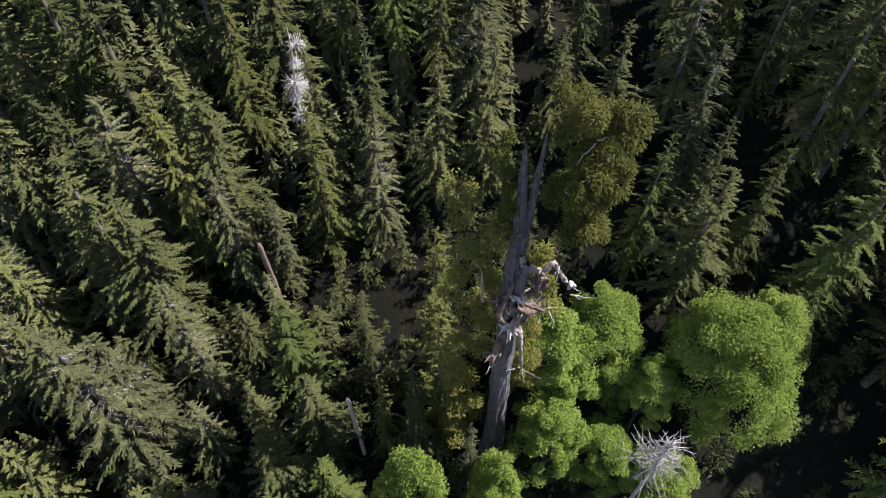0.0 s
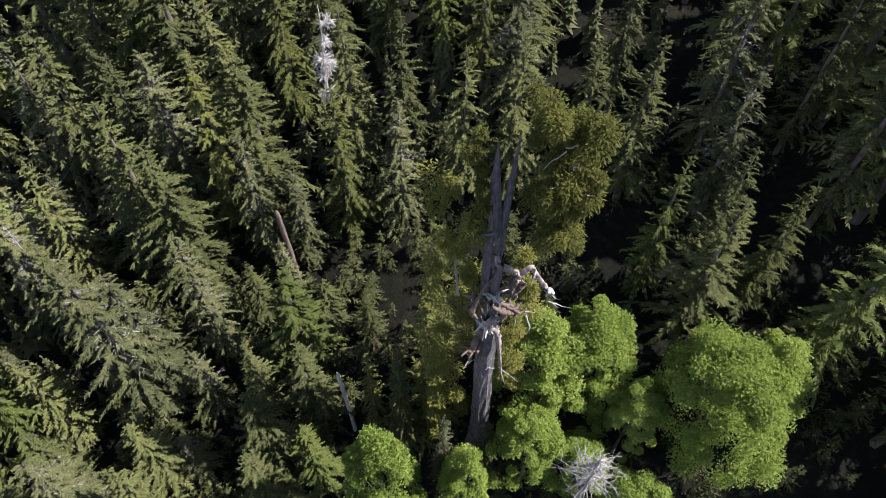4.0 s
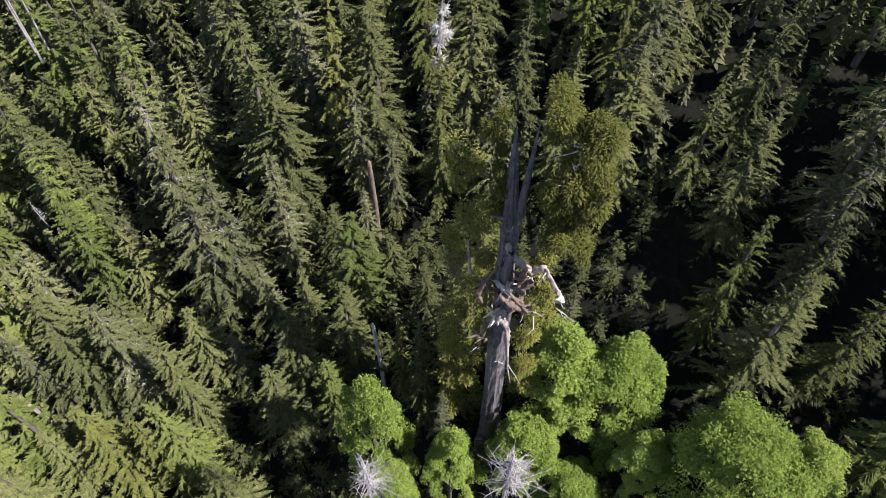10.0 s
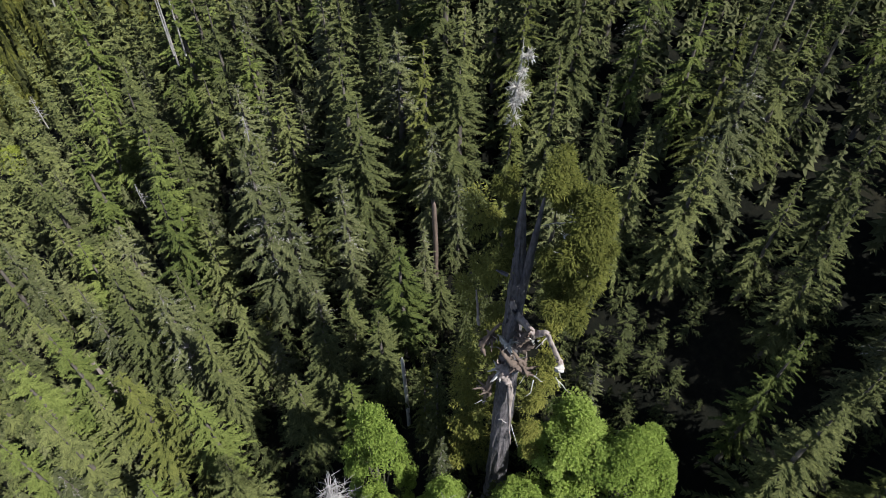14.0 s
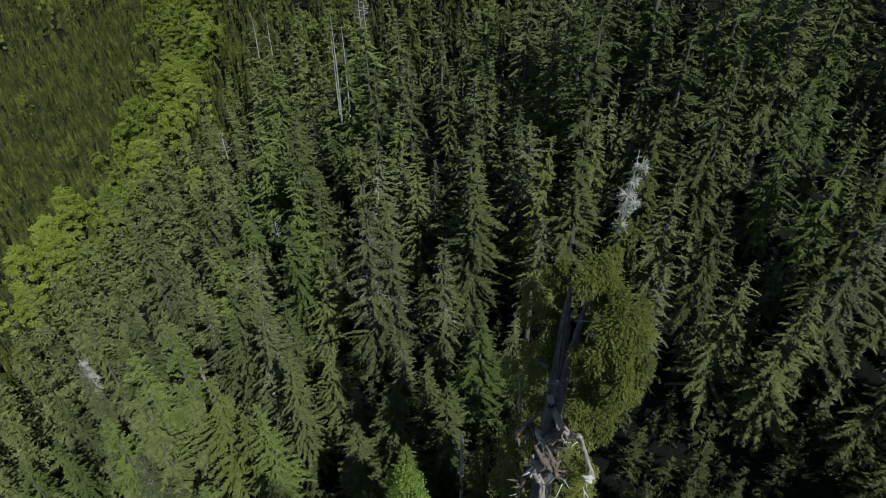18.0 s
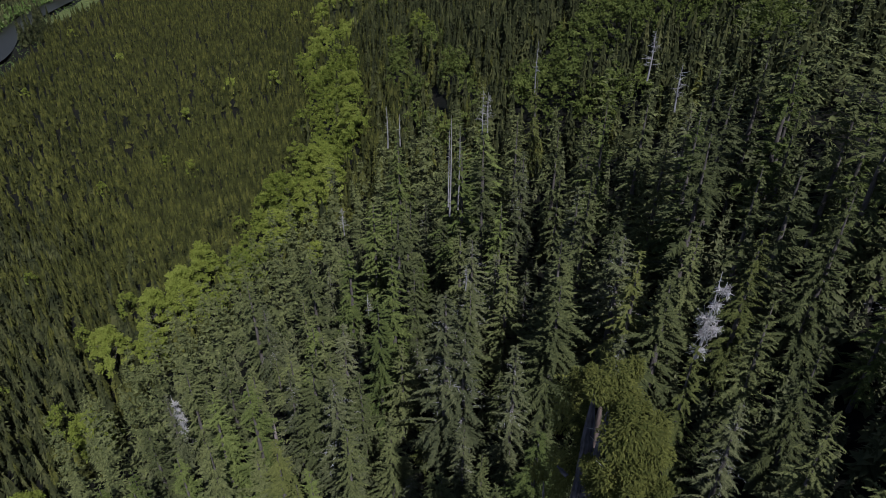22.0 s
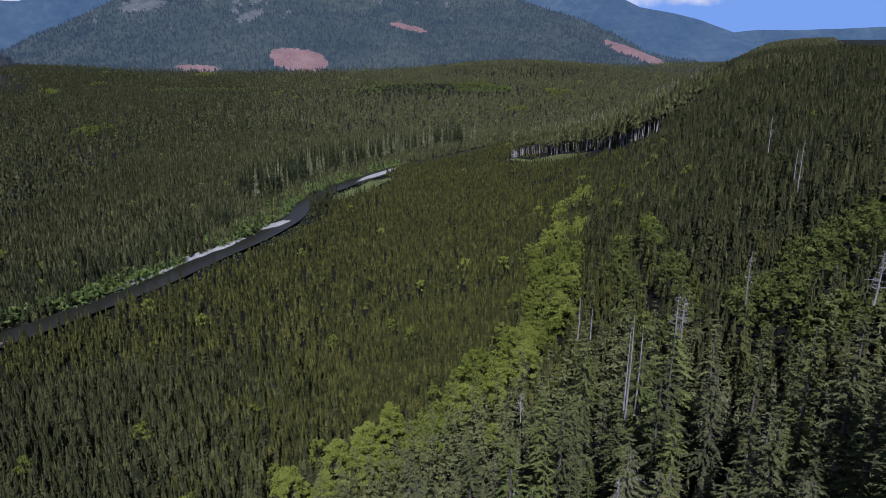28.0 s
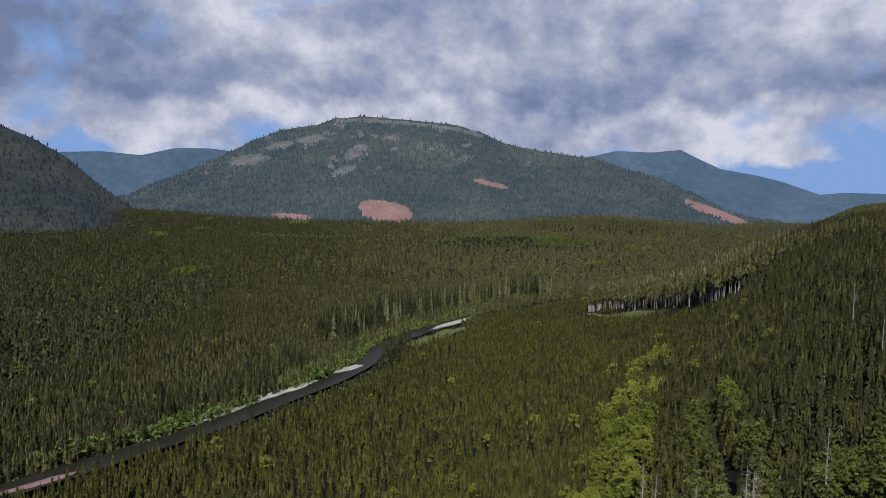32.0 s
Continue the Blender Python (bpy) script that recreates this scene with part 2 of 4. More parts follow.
def joined(pieces):
    vs, fs, o = [], [], 0
    for v, f in pieces:
        vs.append(v)
        fs.append(f + o)
        o += len(v)
    return np.concatenate(vs), np.concatenate(fs)


def part(name, me, parent, label=""):
    ob = new(name, me)
    ob.parent = parent
    if label:
        ob["label"] = label
    return ob


# ------------------------------------------------------------------ the lie of the land
FLOOR_Z = -115.0


RIVER = np.array([(-900, 60), (-480, 270), (-340, 390), (-255, 500), (-192, 590), (-160, 655), (-118, 730), (-92, 800), (-84, 870), (-58, 945), (-8, 1030), (62, 1125), (200, 1260), (420, 1450), (800, 1750)])


def river_gap(p):
    """Distance from the river's middle line."""
    best = np.full(len(p), 1e9)
    for a, b in zip(RIVER[:-1], RIVER[1:]):
        ab = b - a
        t = np.clip(((p - a) @ ab) / (ab @ ab), 0, 1)
        best = np.minimum(best, np.linalg.norm(p - (a + t[:, None] * ab), axis=1))
    return best


# low foothills: middle, half lengths, height
HUMPS = [(230, 2250, 330, 160, 30), (620, 2750, 380, 240, 45), (-1350, 2700, 500, 300, 30)]


def ground(x, y):
    x, y = np.asarray(x, float), np.asarray(y, float)
    s = 3.0 + 0.525 * x - 0.245 * y - 0.09 * np.maximum(0, y - 1000) - FLOOR_Z
    knee = 70.0
    up = np.where(s > knee, s, knee * np.exp((np.minimum(s, knee) - knee) / knee))
    up = np.where(up > 150, 150 + 32 * (1 - np.exp(-(np.maximum(up, 150) - 150) / 60)), up)
    z = FLOOR_Z + up
    far = np.clip((np.hypot(x, y) - 1300) / 1800, 0, 1)
    z = np.maximum(z, FLOOR_Z + far * 70)
    for hx, hy, lx, ly, hh in HUMPS:
        z = z + hh * np.exp(-((x - hx) / lx) ** 2 - ((y - hy) / ly) ** 2)
    z = z - 4.0 * np.exp(-(river_gap(np.stack([x, y], -1).reshape(-1, 2)).reshape(x.shape) / 17.0) ** 4)
    z = z + 2.0 * np.sin(x * 0.045 + 1.3) * np.cos(y * 0.05) + 1.2 * np.sin(x * 0.11 + y * 0.09)
    return z


def graded(edges):
    out = []
    for a, b, n in edges:
        out.extend(np.linspace(a, b, n, endpoint=False))
    out.append(edges[-1][1])
    return np.array(out)


gx = graded([(-4600, -800, 40), (-800, -200, 40), (-200, 400, 100), (400, 1200, 40), (1200, 4600, 30)])
gy = graded([(-2500, -300, 20), (-300, 400, 110), (400, 1400, 60), (1400, 4700, 50)])
GX, GY = np.meshgrid(gx, gy, indexing="ij")
gv = np.stack([GX, GY, ground(GX, GY)], -1).reshape(-1, 3)
ii, jj = np.meshgrid(np.arange(len(gx) - 1), np.arange(len(gy) - 1), indexing="ij")
ny = len(gy)
gf = np.stack([ii * ny + jj, (ii + 1) * ny + jj, (ii + 1) * ny + jj + 1, ii * ny + jj + 1], -1).reshape(-1, 4)
tagged(new("ground", mesh_of("ground", gv, gf, M_FLOOR, True)), "forest floor of a wooded hillside and valley, darkened for tree shade", "ground", kind="structure")

# ------------------------------------------------------------------ trees


def unit(v):
    return v / (np.linalg.norm(v, axis=-1, keepdims=True) + 1e-9)


def kites(base, way, length, width, sag, rng):
    """Leaf sprays: folded four-cornered blades from base along way."""
    side = unit(np.cross(way, np.array([0, 0, 1.0]) + rng.normal(0, 0.35, way.shape)))
    mid = base + way * (length * 0.45)[:, None]
    drop = np.zeros_like(base)
    drop[:, 2] = -sag
    tip = base + way * length[:, None] + drop * 1.2
    return np.stack([base, mid + side * width[:, None] + drop * 0.5, tip, mid - side * width[:, None] + drop * 0.5], 1)


def plume_sprays(rng, h, r, low, nb, ns, droop=0.5, taper=0.8, lobed=0.3, size=1.0, thin=0.13, storey=1.35):
    """Whorled branches as flat drooping fans of narrow blades: corners of triangles."""
    t = rng.random(nb) ** 0.9
    t = (np.round(t * h / storey) + rng.normal(0, 0.15, nb)) * storey / h
    t = np.clip(t, 0, 0.985)
    z = low + (h - low) * t
    az = rng.random(nb) * 2 * math.pi
    k = rng.integers(2, 5)
    bumpy = 1 + lobed * np.sin(k * az + t * rng.uniform(6, 14) + rng.random() * 6) * rng.uniform(0.5, 1.0, nb)
    ln = r * (1.03 - t) ** taper * bumpy * rng.uniform(0.5, 1.22, nb) * np.clip(t / 0.1, 0.5, 1) + 0.3
    rad = np.stack([np.cos(az), np.sin(az), np.zeros(nb)], -1)
    tan = np.stack([-np.sin(az), np.cos(az), np.zeros(nb)], -1)
    org = np.stack([np.zeros(nb), np.zeros(nb), z], -1)
    lift = 0.05 + 0.5 * t + rng.normal(0, 0.1, nb)
    roll = rng.normal(0, 0.35, nb)
    out = []
    for i in range(ns):
        for sgn in (-1, 1):
            ss = np.clip(0.1 + 0.9 * (i + rng.uniform(0.0, 1.0, nb)) / ns, 0, 1.0)
            p = org + rad * (ln * ss)[:, None]
            p[:, 2] += ln * (lift * ss - 0.85 * droop * ss ** 2)
            a = sgn * rng.uniform(0.25, 1.2, nb)
            way = rad * np.cos(a)[:, None] + tan * np.sin(a)[:, None]
            way[:, 2] += 0.6 * lift - 1.1 * droop * ss - rng.uniform(0.0, 0.25, nb) + roll * np.sin(a)
            way = unit(way)
            l = (ln * 0.36 * (1.12 - 0.72 * ss) + 0.26) * rng.uniform(0.7, 1.3, nb) * size
            flat = rad * 0.45 + tan * (roll * 0.8)[:, None] + np.array([0, 0, 0.85]) + rng.normal(0, 0.42, way.shape)
            side = unit(np.cross(way, flat))
            w = (l * thin * rng.uniform(0.8, 1.3, nb))[:, None]
            out.append(np.stack([p - side * w, p + side * w, p + way * l[:, None]], 1))
    return np.concatenate(out)


def spire_sprays(rng, h, r, tiers, k, low=0.0, ragged=0.22, fall=1.0):
    """A plain pointed conifer: stacked ragged skirts of hanging boughs; corners of triangles."""
    out = []
    for j in range(tiers):
        z0 = low + (h - low) * (1 - j / tiers * 0.96) + rng.normal(0, 0.01 * h)
        n = k
        rad = r * ((j + 1) / tiers) ** 0.85 * (1 + rng.normal(0, ragged, (n, 2)))
        drop = (h - low) / tiers * rng.uniform(0.9, 1.5, (n, 2)) * fall
        a = (np.arange(n) + rng.random() + rng.normal(0, 0.12, n)) * 2 * math.pi / n
        wd = 2.7 / n
        top = np.stack([np.zeros(n), np.zeros(n), np.full(n, z0)], -1)
        c = [np.stack([np.cos(a + e * wd) * rad[:, m], np.sin(a + e * wd) * rad[:, m], z0 - drop[:, m]], -1) for m, e in ((0, -1), (1, 1))]
        out.append(np.stack([top, c[0], c[1]], 1))
    return np.concatenate(out)


def star_sprays(rng, h, r, tiers, k, low=0.0, core=0.55, droop=0.3, sharp=0.9):
    """A young conifer: whorls of pointed boughs round a close inner cone; corners of triangles."""
    out = [spire_sprays(rng, h * 0.95, r * core, max(3, tiers // 3), 5, low)]
    for j in range(tiers):
        q = (j + 0.35) / tiers
        ln = r * q ** sharp * rng.uniform(0.72, 1.25, k) + 0.12
        a = (np.arange(k) + rng.random()) * 2 * math.pi / k + rng.normal(0, 0.16, k)
        z = low + (h - low) * (1 - q) + rng.normal(0, 0.012 * h, k)
        rad = np.stack([np.cos(a), np.sin(a), np.zeros(k)], -1)
        tan = np.stack([-np.sin(a), np.cos(a), np.zeros(k)], -1)
        base = rad * (ln * 0.12)[:, None] + np.stack([np.zeros(k), np.zeros(k), z], -1)
        tip = rad * ln[:, None] + np.stack([np.zeros(k), np.zeros(k), z - ln * (droop + rng.uniform(-0.2, 0.35, k))], -1)
        w = (ln * rng.uniform(0.26, 0.42, k) + 0.08)[:, None]
        roll = tan + np.array([0, 0, 1.0]) * rng.normal(0, 0.35, (k, 1))
        out.append(np.stack([base - roll * w, base + roll * w, tip], 1))
    return np.concatenate(out)


def leaf_cloud(rng, h, r, low, n, lobes=16, leaf=0.34):
    """Small leaf clumps on many uneven sprays over a lopsided dome: corners of triangles."""
    out, per = [], n // lobes
    sway = rng.uniform(0, 6.28, 4)
    for i in range(lobes):
        a, q = i * 2.4 + rng.normal(0, 0.25), (i + 0.4) / lobes
        lop = 1 + 0.16 * math.sin(2 * a + sway[0]) + 0.12 * math.sin(3 * a + sway[1] + 2 * q) + rng.normal(0, 0.06)
        d = r * 0.86 * math.sqrt(q) * lop
        zc = low + (h - low) * (0.9 - 0.66 * q ** 1.5 + 0.05 * math.sin(5 * a + sway[2]) + rng.uniform(-0.09, 0.03))
        rc = r * rng.uniform(0.12, 0.28)
        fan = rng.uniform(0.55, 1.0)
        out_way = np.array([math.cos(a) * q, math.sin(a) * q, 0.55])
        v = unit(rng.normal(0, 1, (per, 3)) + out_way)
        p = np.array([d * math.cos(a), d * math.sin(a), zc]) + v * np.array([rc, rc, rc * fan]) * rng.uniform(0.2, 1.25, (per, 1)) ** 0.75
        up = unit(out_way * 0.9 + rng.normal(0, 0.5, (per, 3)))
        way = unit(np.cross(up, rng.normal(0, 1, (per, 3))))
        side = np.cross(way, up)
        l = (rng.uniform(0.55, 1.45, per) * leaf)[:, None]
        out.append(np.stack([p - side * l * 0.45, p + side * l * 0.45, p + way * l], 1))
    return np.concatenate(out)


def trunk_piece(h, r, bend=0.0, sides=7, n=6):
    s = np.linspace(0, 1, n)
    pts = np.stack([bend * np.sin(s * 2.2), bend * 0.5 * np.sin(s * 3.1), h * s], -1)
    return tube(pts, r * (1 - s) ** 0.8 + 0.03, sides)


def conifer(seed, h, r, low, nb, ns, mat, name="conifer", label="", **kw):
    rng = np.random.default_rng(seed)
    base = new(name)
    base.empty_display_size = 0.5
    v, f = trunk_piece(h * 0.99, 0.012 * h + 0.1, 0.25)
    part("trunk", mesh_of("trunk", v, f, M_BARK, True), base)
    part("crown", sprig_mesh("crown", plume_sprays(rng, h, r, low, nb, ns, **kw), mat), base)
    if mat is M_CONIFER_B:
        part("bare_twig_spray", sprig_mesh("bare_twig_spray", plume_sprays(rng, h * 1.005, r * 0.8, h * 0.45, 46, 5, droop=0.35, size=0.5, thin=0.035), M_GREY), base, "pale bare twigs near the top")["kind"] = "stuff"
    return tagged(base, label or "tall green conifer with drooping needle sprays on the hillside", "tree", "old forest conifers")


def broadleaf(seed, h, r, low, n, name="broadleaf_tree", label="", mat=None, lobes=9, leaf=0.55):
    rng = np.random.default_rng(seed)
    base = new(name)
    pieces = [trunk_piece(h * 0.7, 0.3, 0.4)]
    for i in range(7):
        a = i * 2.4
        e = np.array([math.cos(a) * r * 0.6, math.sin(a) * r * 0.6, h * rng.uniform(0.6, 0.85)])
        b0 = np.array([0, 0, h * rng.uniform(0.25, 0.5)])
        s = np.linspace(0, 1, 5)[:, None]
        pieces.append(tube(b0 + (e - b0) * s + np.array([0, 0, 1.0]) * np.sin(s * 3.1) * 0.6, 0.14 * (1 - s[:, 0]) + 0.03, 5))
    v, f = joined(pieces)
    part("trunk", mesh_of("trunk", v, f, M_BARK, True), base)
    part("crown", sprig_mesh("crown", leaf_cloud(rng, h, r, low, n, lobes, leaf), mat or M_LEAF), base)
    return tagged(base, label or "bright green broadleaf tree with a rounded leafy crown", "tree", "broadleaf trees")


def snag_pieces(rng, h, r, nbr, z0, reach, up=0.1):
    pieces = [trunk_piece(h, r, 0.2, 7, 8)]
    for i in range(nbr):
        t = rng.random()
        z = h * (z0 + (0.98 - z0) * t)
        a = rng.random() * 6.283
        l = reach * (1.1 - 0.7 * t) * rng.uniform(0.5, 1.2)
        s = np.linspace(0, 1, 5)
        d = np.stack([np.cos(a + s * rng.normal(0, 0.5)) * l * s, np.sin(a + s * rng.normal(0, 0.5)) * l * s,
                      z + l * (up * s + rng.normal(0, 0.25) * s * s)], -1)
        pieces.append(tube(d, 0.042 * (1 - s) + 0.012, 4))
        for k in range(3):
            q = d[1 + k % 3] 
            e = q + np.array([rng.normal(0, 0.35), rng.normal(0, 0.35), rng.normal(0.05, 0.25)]) * l * 0.8
            ss = np.linspace(0, 1, 4)[:, None]
            pieces.append(tube(q + (e - q) * ss + np.array([0, 0, -0.22]) * l * ss ** 2, 0.02 * (1 - ss[:, 0]) + 0.009, 3))
    return pieces


def snag(seed, x, y, top, h, r, nbr, z0=0.5, reach=2.0, label="", tilt=(0, 0), up=0.1):
    rng = np.random.default_rng(seed)
    pieces = snag_pieces(rng, h, r, nbr, z0, reach, up)
    mat = M_GREY
    base = new("dead_tree")
    v, f = pieces[0]
    part("trunk", mesh_of("trunk", v, f, mat, True), base)
    for k in range(1, len(pieces), 4):
        v, f = joined(pieces[k:k + 4])
        part("branch", mesh_of("branch", v, f, mat, True), base)
    base.matrix_world = pose(x, y, top - h, tilt[0], tilt[1], rng.uniform(0, 360))
    return tagged(base, label or "bleached bare dead tree standing among live conifers", "dead tree", "dead trees")


placed = []   # x, y, clear radius of the trees set singly


def stand(ob, x, y, scale=1.0, turn=0.0, dz=0.0, keep=3.0):
    z = float(ground(x, y)) - 0.3 + dz
    ob.matrix_world = Matrix.Translation((x, y, z)) @ Matrix.Rotation(turn, 4, "Z") @ Matrix.Diagonal((scale, scale, scale, 1))
    placed.append((x, y, keep))
    return ob


# first of each kind, later copied
CON_A = [conifer(11, 34, 5.3, 3, 190, 25, M_CONIFER, size=0.5, thin=0.2, droop=0.5), conifer(12, 34, 4.9, 3, 185, 25, M_CONIFER_B, droop=0.6, size=0.5, thin=0.19),
         conifer(13, 34, 5.7, 4, 190, 25, M_CONIFER, lobed=0.45, size=0.48, thin=0.2, droop=0.46), conifer(14, 34, 4.7, 3, 190, 25, M_CONIFER_Y, droop=0.62, size=0.5, thin=0.21, lobed=0.4),
         conifer(15, 34, 6.0, 2, 195, 26, M_CONIFER, droop=0.42, taper=0.92, lobed=0.3, size=0.47, thin=0.2),
         conifer(16, 34, 5.1, 3, 190, 25, M_FRESH, droop=0.52, lobed=0.35, size=0.5, thin=0.2)]
CON_B = [conifer(21, 34, 5.0, 4, 150, 12, M_CONIFER, size=0.68, thin=0.21, droop=0.5), conifer(22, 34, 4.7, 3, 150, 12, M_CONIFER_B, size=0.68, thin=0.21, droop=0.58),
         conifer(23, 34, 5.3, 4, 155, 12, M_CONIFER, size=0.68, thin=0.21, lobed=0.45, droop=0.46), conifer(24, 34, 4.8, 3, 150, 12, M_FRESH, size=0.68, thin=0.21, droop=0.5)]
SPARE = [(68, -60), (76, -52), (84, -60), (70, -75), (80, -72), (92, -70), (98, -58), (104, -75), (110, -62), (116, -70)]
for ob, (x, y) in zip(CON_A + CON_B, SPARE):
    stand(ob, x, y, turn=x)
H0 = 34.0


def put(src, i, x, y, top=None, rng=random, keep=4.2, wide=0.9):
    z = float(ground(x, y)) - 0.3
    s = (top - z) / H0 if top is not None else rng.uniform(0.72, 1.12) * (0.55 if rng.random() < 0.16 else 1.0)
    w = min(1.35, max(0.6, s)) * rng.uniform(0.92, 1.32) * wide * (1.12 if y > 48 else 1.0)
    ob = copy_thing(src[i], Matrix.Translation((x, y, z)) @ Matrix.Rotation(rng.uniform(0, 6.28), 4, "Z"))
    ob.scale = (w, w, s)
    placed.append((x, y, keep))
    return ob


rnd = random.Random(5)
# x, y, top, kind, width
TOPS = [(60, 81, 39.5, 0, 1), (51, 70.5, 44.5, 1, 1.1), (41, 37.8, 43, 1, 0.9), (43, 29, 48.5, 2, 1), (49.2, 58.4, 44.4, 0, 1.1), (43, 21.6, 50, 0, 0.9),
        (21, 35, 44, 3, 0.75), (39.4, 52.6, 33, 1, 0.8), (26, 75.5, 31, 1, 1.25)]
TOPS += [(39.8, 6, 51, 0, 1), (35, -4.6, 50, 1, 1), (19.5, 1.3, 45, 4, 1), (25.6, 5.8, 46, 5, 0.7), (50.8, 36.7, 48.7, 2, 1), (25, 53.5, 30.5, 5, 1.25),
         (12.6, 59, 22.5, 0, 1), (41, 87, 35, 0, 0.9), (36.5, 92, 36, 1, 0.9), (33, 86.5, 30, 4, 0.9)]
TOPS += [(39, 70, 40, 4, 1), (47, 78, 35, 2, 1), (22, 92, 17, 4, 1), (20, 98, 24, 5, 1.1), (19.8, 23.1, 34, 1, 0.7), (12.1, 88.3, 17.1, 4, 1), (52, 5.8, 54, 2, 1),
         (52.4, 20.8, 55.6, 1, 1.1), (45.7, 11.3, 47, 0, 1), (55, 76.8, 41, 4, 1)]
TOPS += [(46.6, 88.8, 28, 1, 0.8), (45.5, 120, 22, 0, 1), (65, 47, 61, 2, 1.1), (51.8, 44.5, 49.2, 4, 1), (71, 90, 58, 2, 1), (80, 88, 55, 1, 1), (83, 120, 39, 0, 1),
         (70, 83, 50, 0, 1), (41.5, 45.8, 45, 3, 0.95), (49.5, 119.5, 40, 5, 1.0), (51, 156, 27, 5, 1.05), (62, 131, 38, 5, 1.2), (85, 143, 42, 3, 1)]
TOPS += [(5.4, 35.2, 28, 1, 0.6), (7.4, 29.0, 19, 4, 0.6), (23.4, 78.1, 38, 1, 1.0), (14, 36.5, 38, 3, 0.7), (12.5, 40, 30, 0, 0.7), (15.5, 44, 25, 3, 0.7), (10, 53, 17, 5, 0.9), (20, 60, 22, 0, 0.9), (30, 50, 20, 0, 0.8), (32, 60, 22, 2, 0.8), (27, 44, 22, 4, 0.7), (34.3, 55.6, 24.5, 1, 0.7)]
for x, y, top, i, wide in TOPS:
    put(CON_A, i, x, y, top, rnd, 4.4, wide)

# ------------------------------------------------------------------ the great old tree


def gnarled(line, radii, sides=9, lumps=0.25, seed=0, sub=4):
    """A bent bar with knots and flutes along a coarse line."""
    line = np.asarray(line, float)
    rng = np.random.default_rng(seed)
    t = np.linspace(0, len(line) - 1, (len(line) - 1) * sub + 1)
    c = np.stack([np.interp(t, np.arange(len(line)), line[:, k]) for k in range(3)], -1)
    c[1:-1] = (c[:-2] + 2 * c[1:-1] + c[2:]) / 4
    r = np.interp(t, np.arange(len(radii)), radii)
    v, f = tube(c, r, sides)
    w = v.reshape(len(c), sides, 3)
    flute = 1 + lumps * (0.6 * np.sin(np.arange(sides) * 2.1 + seed)[None, :, None] + rng.normal(0, 0.5, (len(c), sides, 1)))
    return (c[:, None] + (w - c[:, None]) * flute).reshape(-1, 3), f


gt = new("great_tree")
gt.location = (10.5, 30.0, 0.0)
placed.append((10.5, 30, 4.5))


def in_tree(pts):
    return [(x - 10.5, y - 30.0, z) for x, y, z in pts]


v, f = gnarled(in_tree([(10.6, 29.7, 0), (10.5, 29.8, 6), (10.5, 29.9, 14), (10.5, 30.2, 29), (10.5, 30.3, 40), (10.5, 30.5, 48), (10.5, 30.6, 55), (10.5, 30.9, 61), (10.5, 31.0, 65.5)]),
               [2.2, 1.5, 1.25, 1.1, 1.0, 0.86, 0.66, 0.4, 0.05], 26, 0.10, 4, 7)
part("trunk", mesh_of("trunk", v, f, M_BARK_OLD, False), gt, "thick furrowed grey trunk with a broken top")
v, f = gnarled(in_tree([(10.4, 30.3, 50), (10.4, 30.0, 54), (10.5, 29.8, 58), (10.6, 29.6, 62), (10.7, 29.4, 66)]), [0.55, 0.42, 0.34, 0.22, 0.05], 12, 0.12, 5)
part("second_trunk", mesh_of("second_trunk", v, f, M_BARK_OLD, True), gt)
BOUGHS = [([(30.5, 53.0), (30.1, 51.1), (29.0, 50.1), (28.0, 48.8), (27.0, 50.2), (26.3, 48.4), (25.4, 46.4), (24.7, 45.2)], (0.3, 0.45, 0.42, 0.5, 0.34, 0.3, 0.4, 0.08), M_DEAD),
          ([(28.8, 49.7), (28.1, 46.4), (28.9, 45.7)], (0.1, 0.09, 0.04), M_DEAD), ([(30.6, 45.9), (29.4, 44.2), (28.4, 43.6), (27.0, 43.5)], (0.45, 0.6, 0.5, 0.12), M_BROWN),
          ([(30.5, 40.7), (29.4, 39.0), (29.0, 35.3), (28.6, 31.2), (28.0, 28.2)], (0.6, 0.5, 0.3, 0.14, 0.05), M_DEAD),
          ([(30.5, 40.2), (31.4, 39.0), (31.9, 35.8), (32.2, 32.1)], (0.6, 0.55, 0.42, 0.12), M_BROWN),
          ([(31.0, 49.9), (31.8, 48.0), (32.5, 45.7), (31.9, 44.6)], (0.2, 0.2, 0.45, 0.15), M_BROWN), ([(34.0, 52.0), (33.8, 49.5), (33.6, 46.5)], (0.08, 0.2, 0.22), M_DEAD),
          ([(31.0, 56.5), (32.0, 56.8)], (0.3, 0.1), M_BARK_OLD), ([(27.9, 48.8), (28.6, 47.2), (29.6, 47.0)], (0.5, 0.55, 0.3), M_BROWN),
          ([(30.7, 42.5), (30.2, 41.0), (29.6, 40.2)], (0.9, 1.0, 0.6), M_DEAD), ([(29.9, 52.0), (30.2, 49.5), (30.3, 46.8)], (0.5, 0.75, 0.5), M_BARK_OLD)]
boughs = []
for k, (line, radii, mat) in enumerate(BOUGHS):
    depth = 9.5 - 0.35 * (k % 3)
    mat = M_BOUGH if mat is M_DEAD else mat
    v, f = gnarled(in_tree([(depth - 0.25 * n * (1 if k % 2 else -0.4), y, z) for n, (y, z) in enumerate(line)]), [q * 0.6 for q in radii], 10, 0.5, k, 7)
    boughs.append(part("bough", mesh_of("bough", v, f, mat, True), gt, "bleached crooked dead bough" if mat is M_BOUGH else "rust-brown rotten bough"))
twig_rng = np.random.default_rng(8)
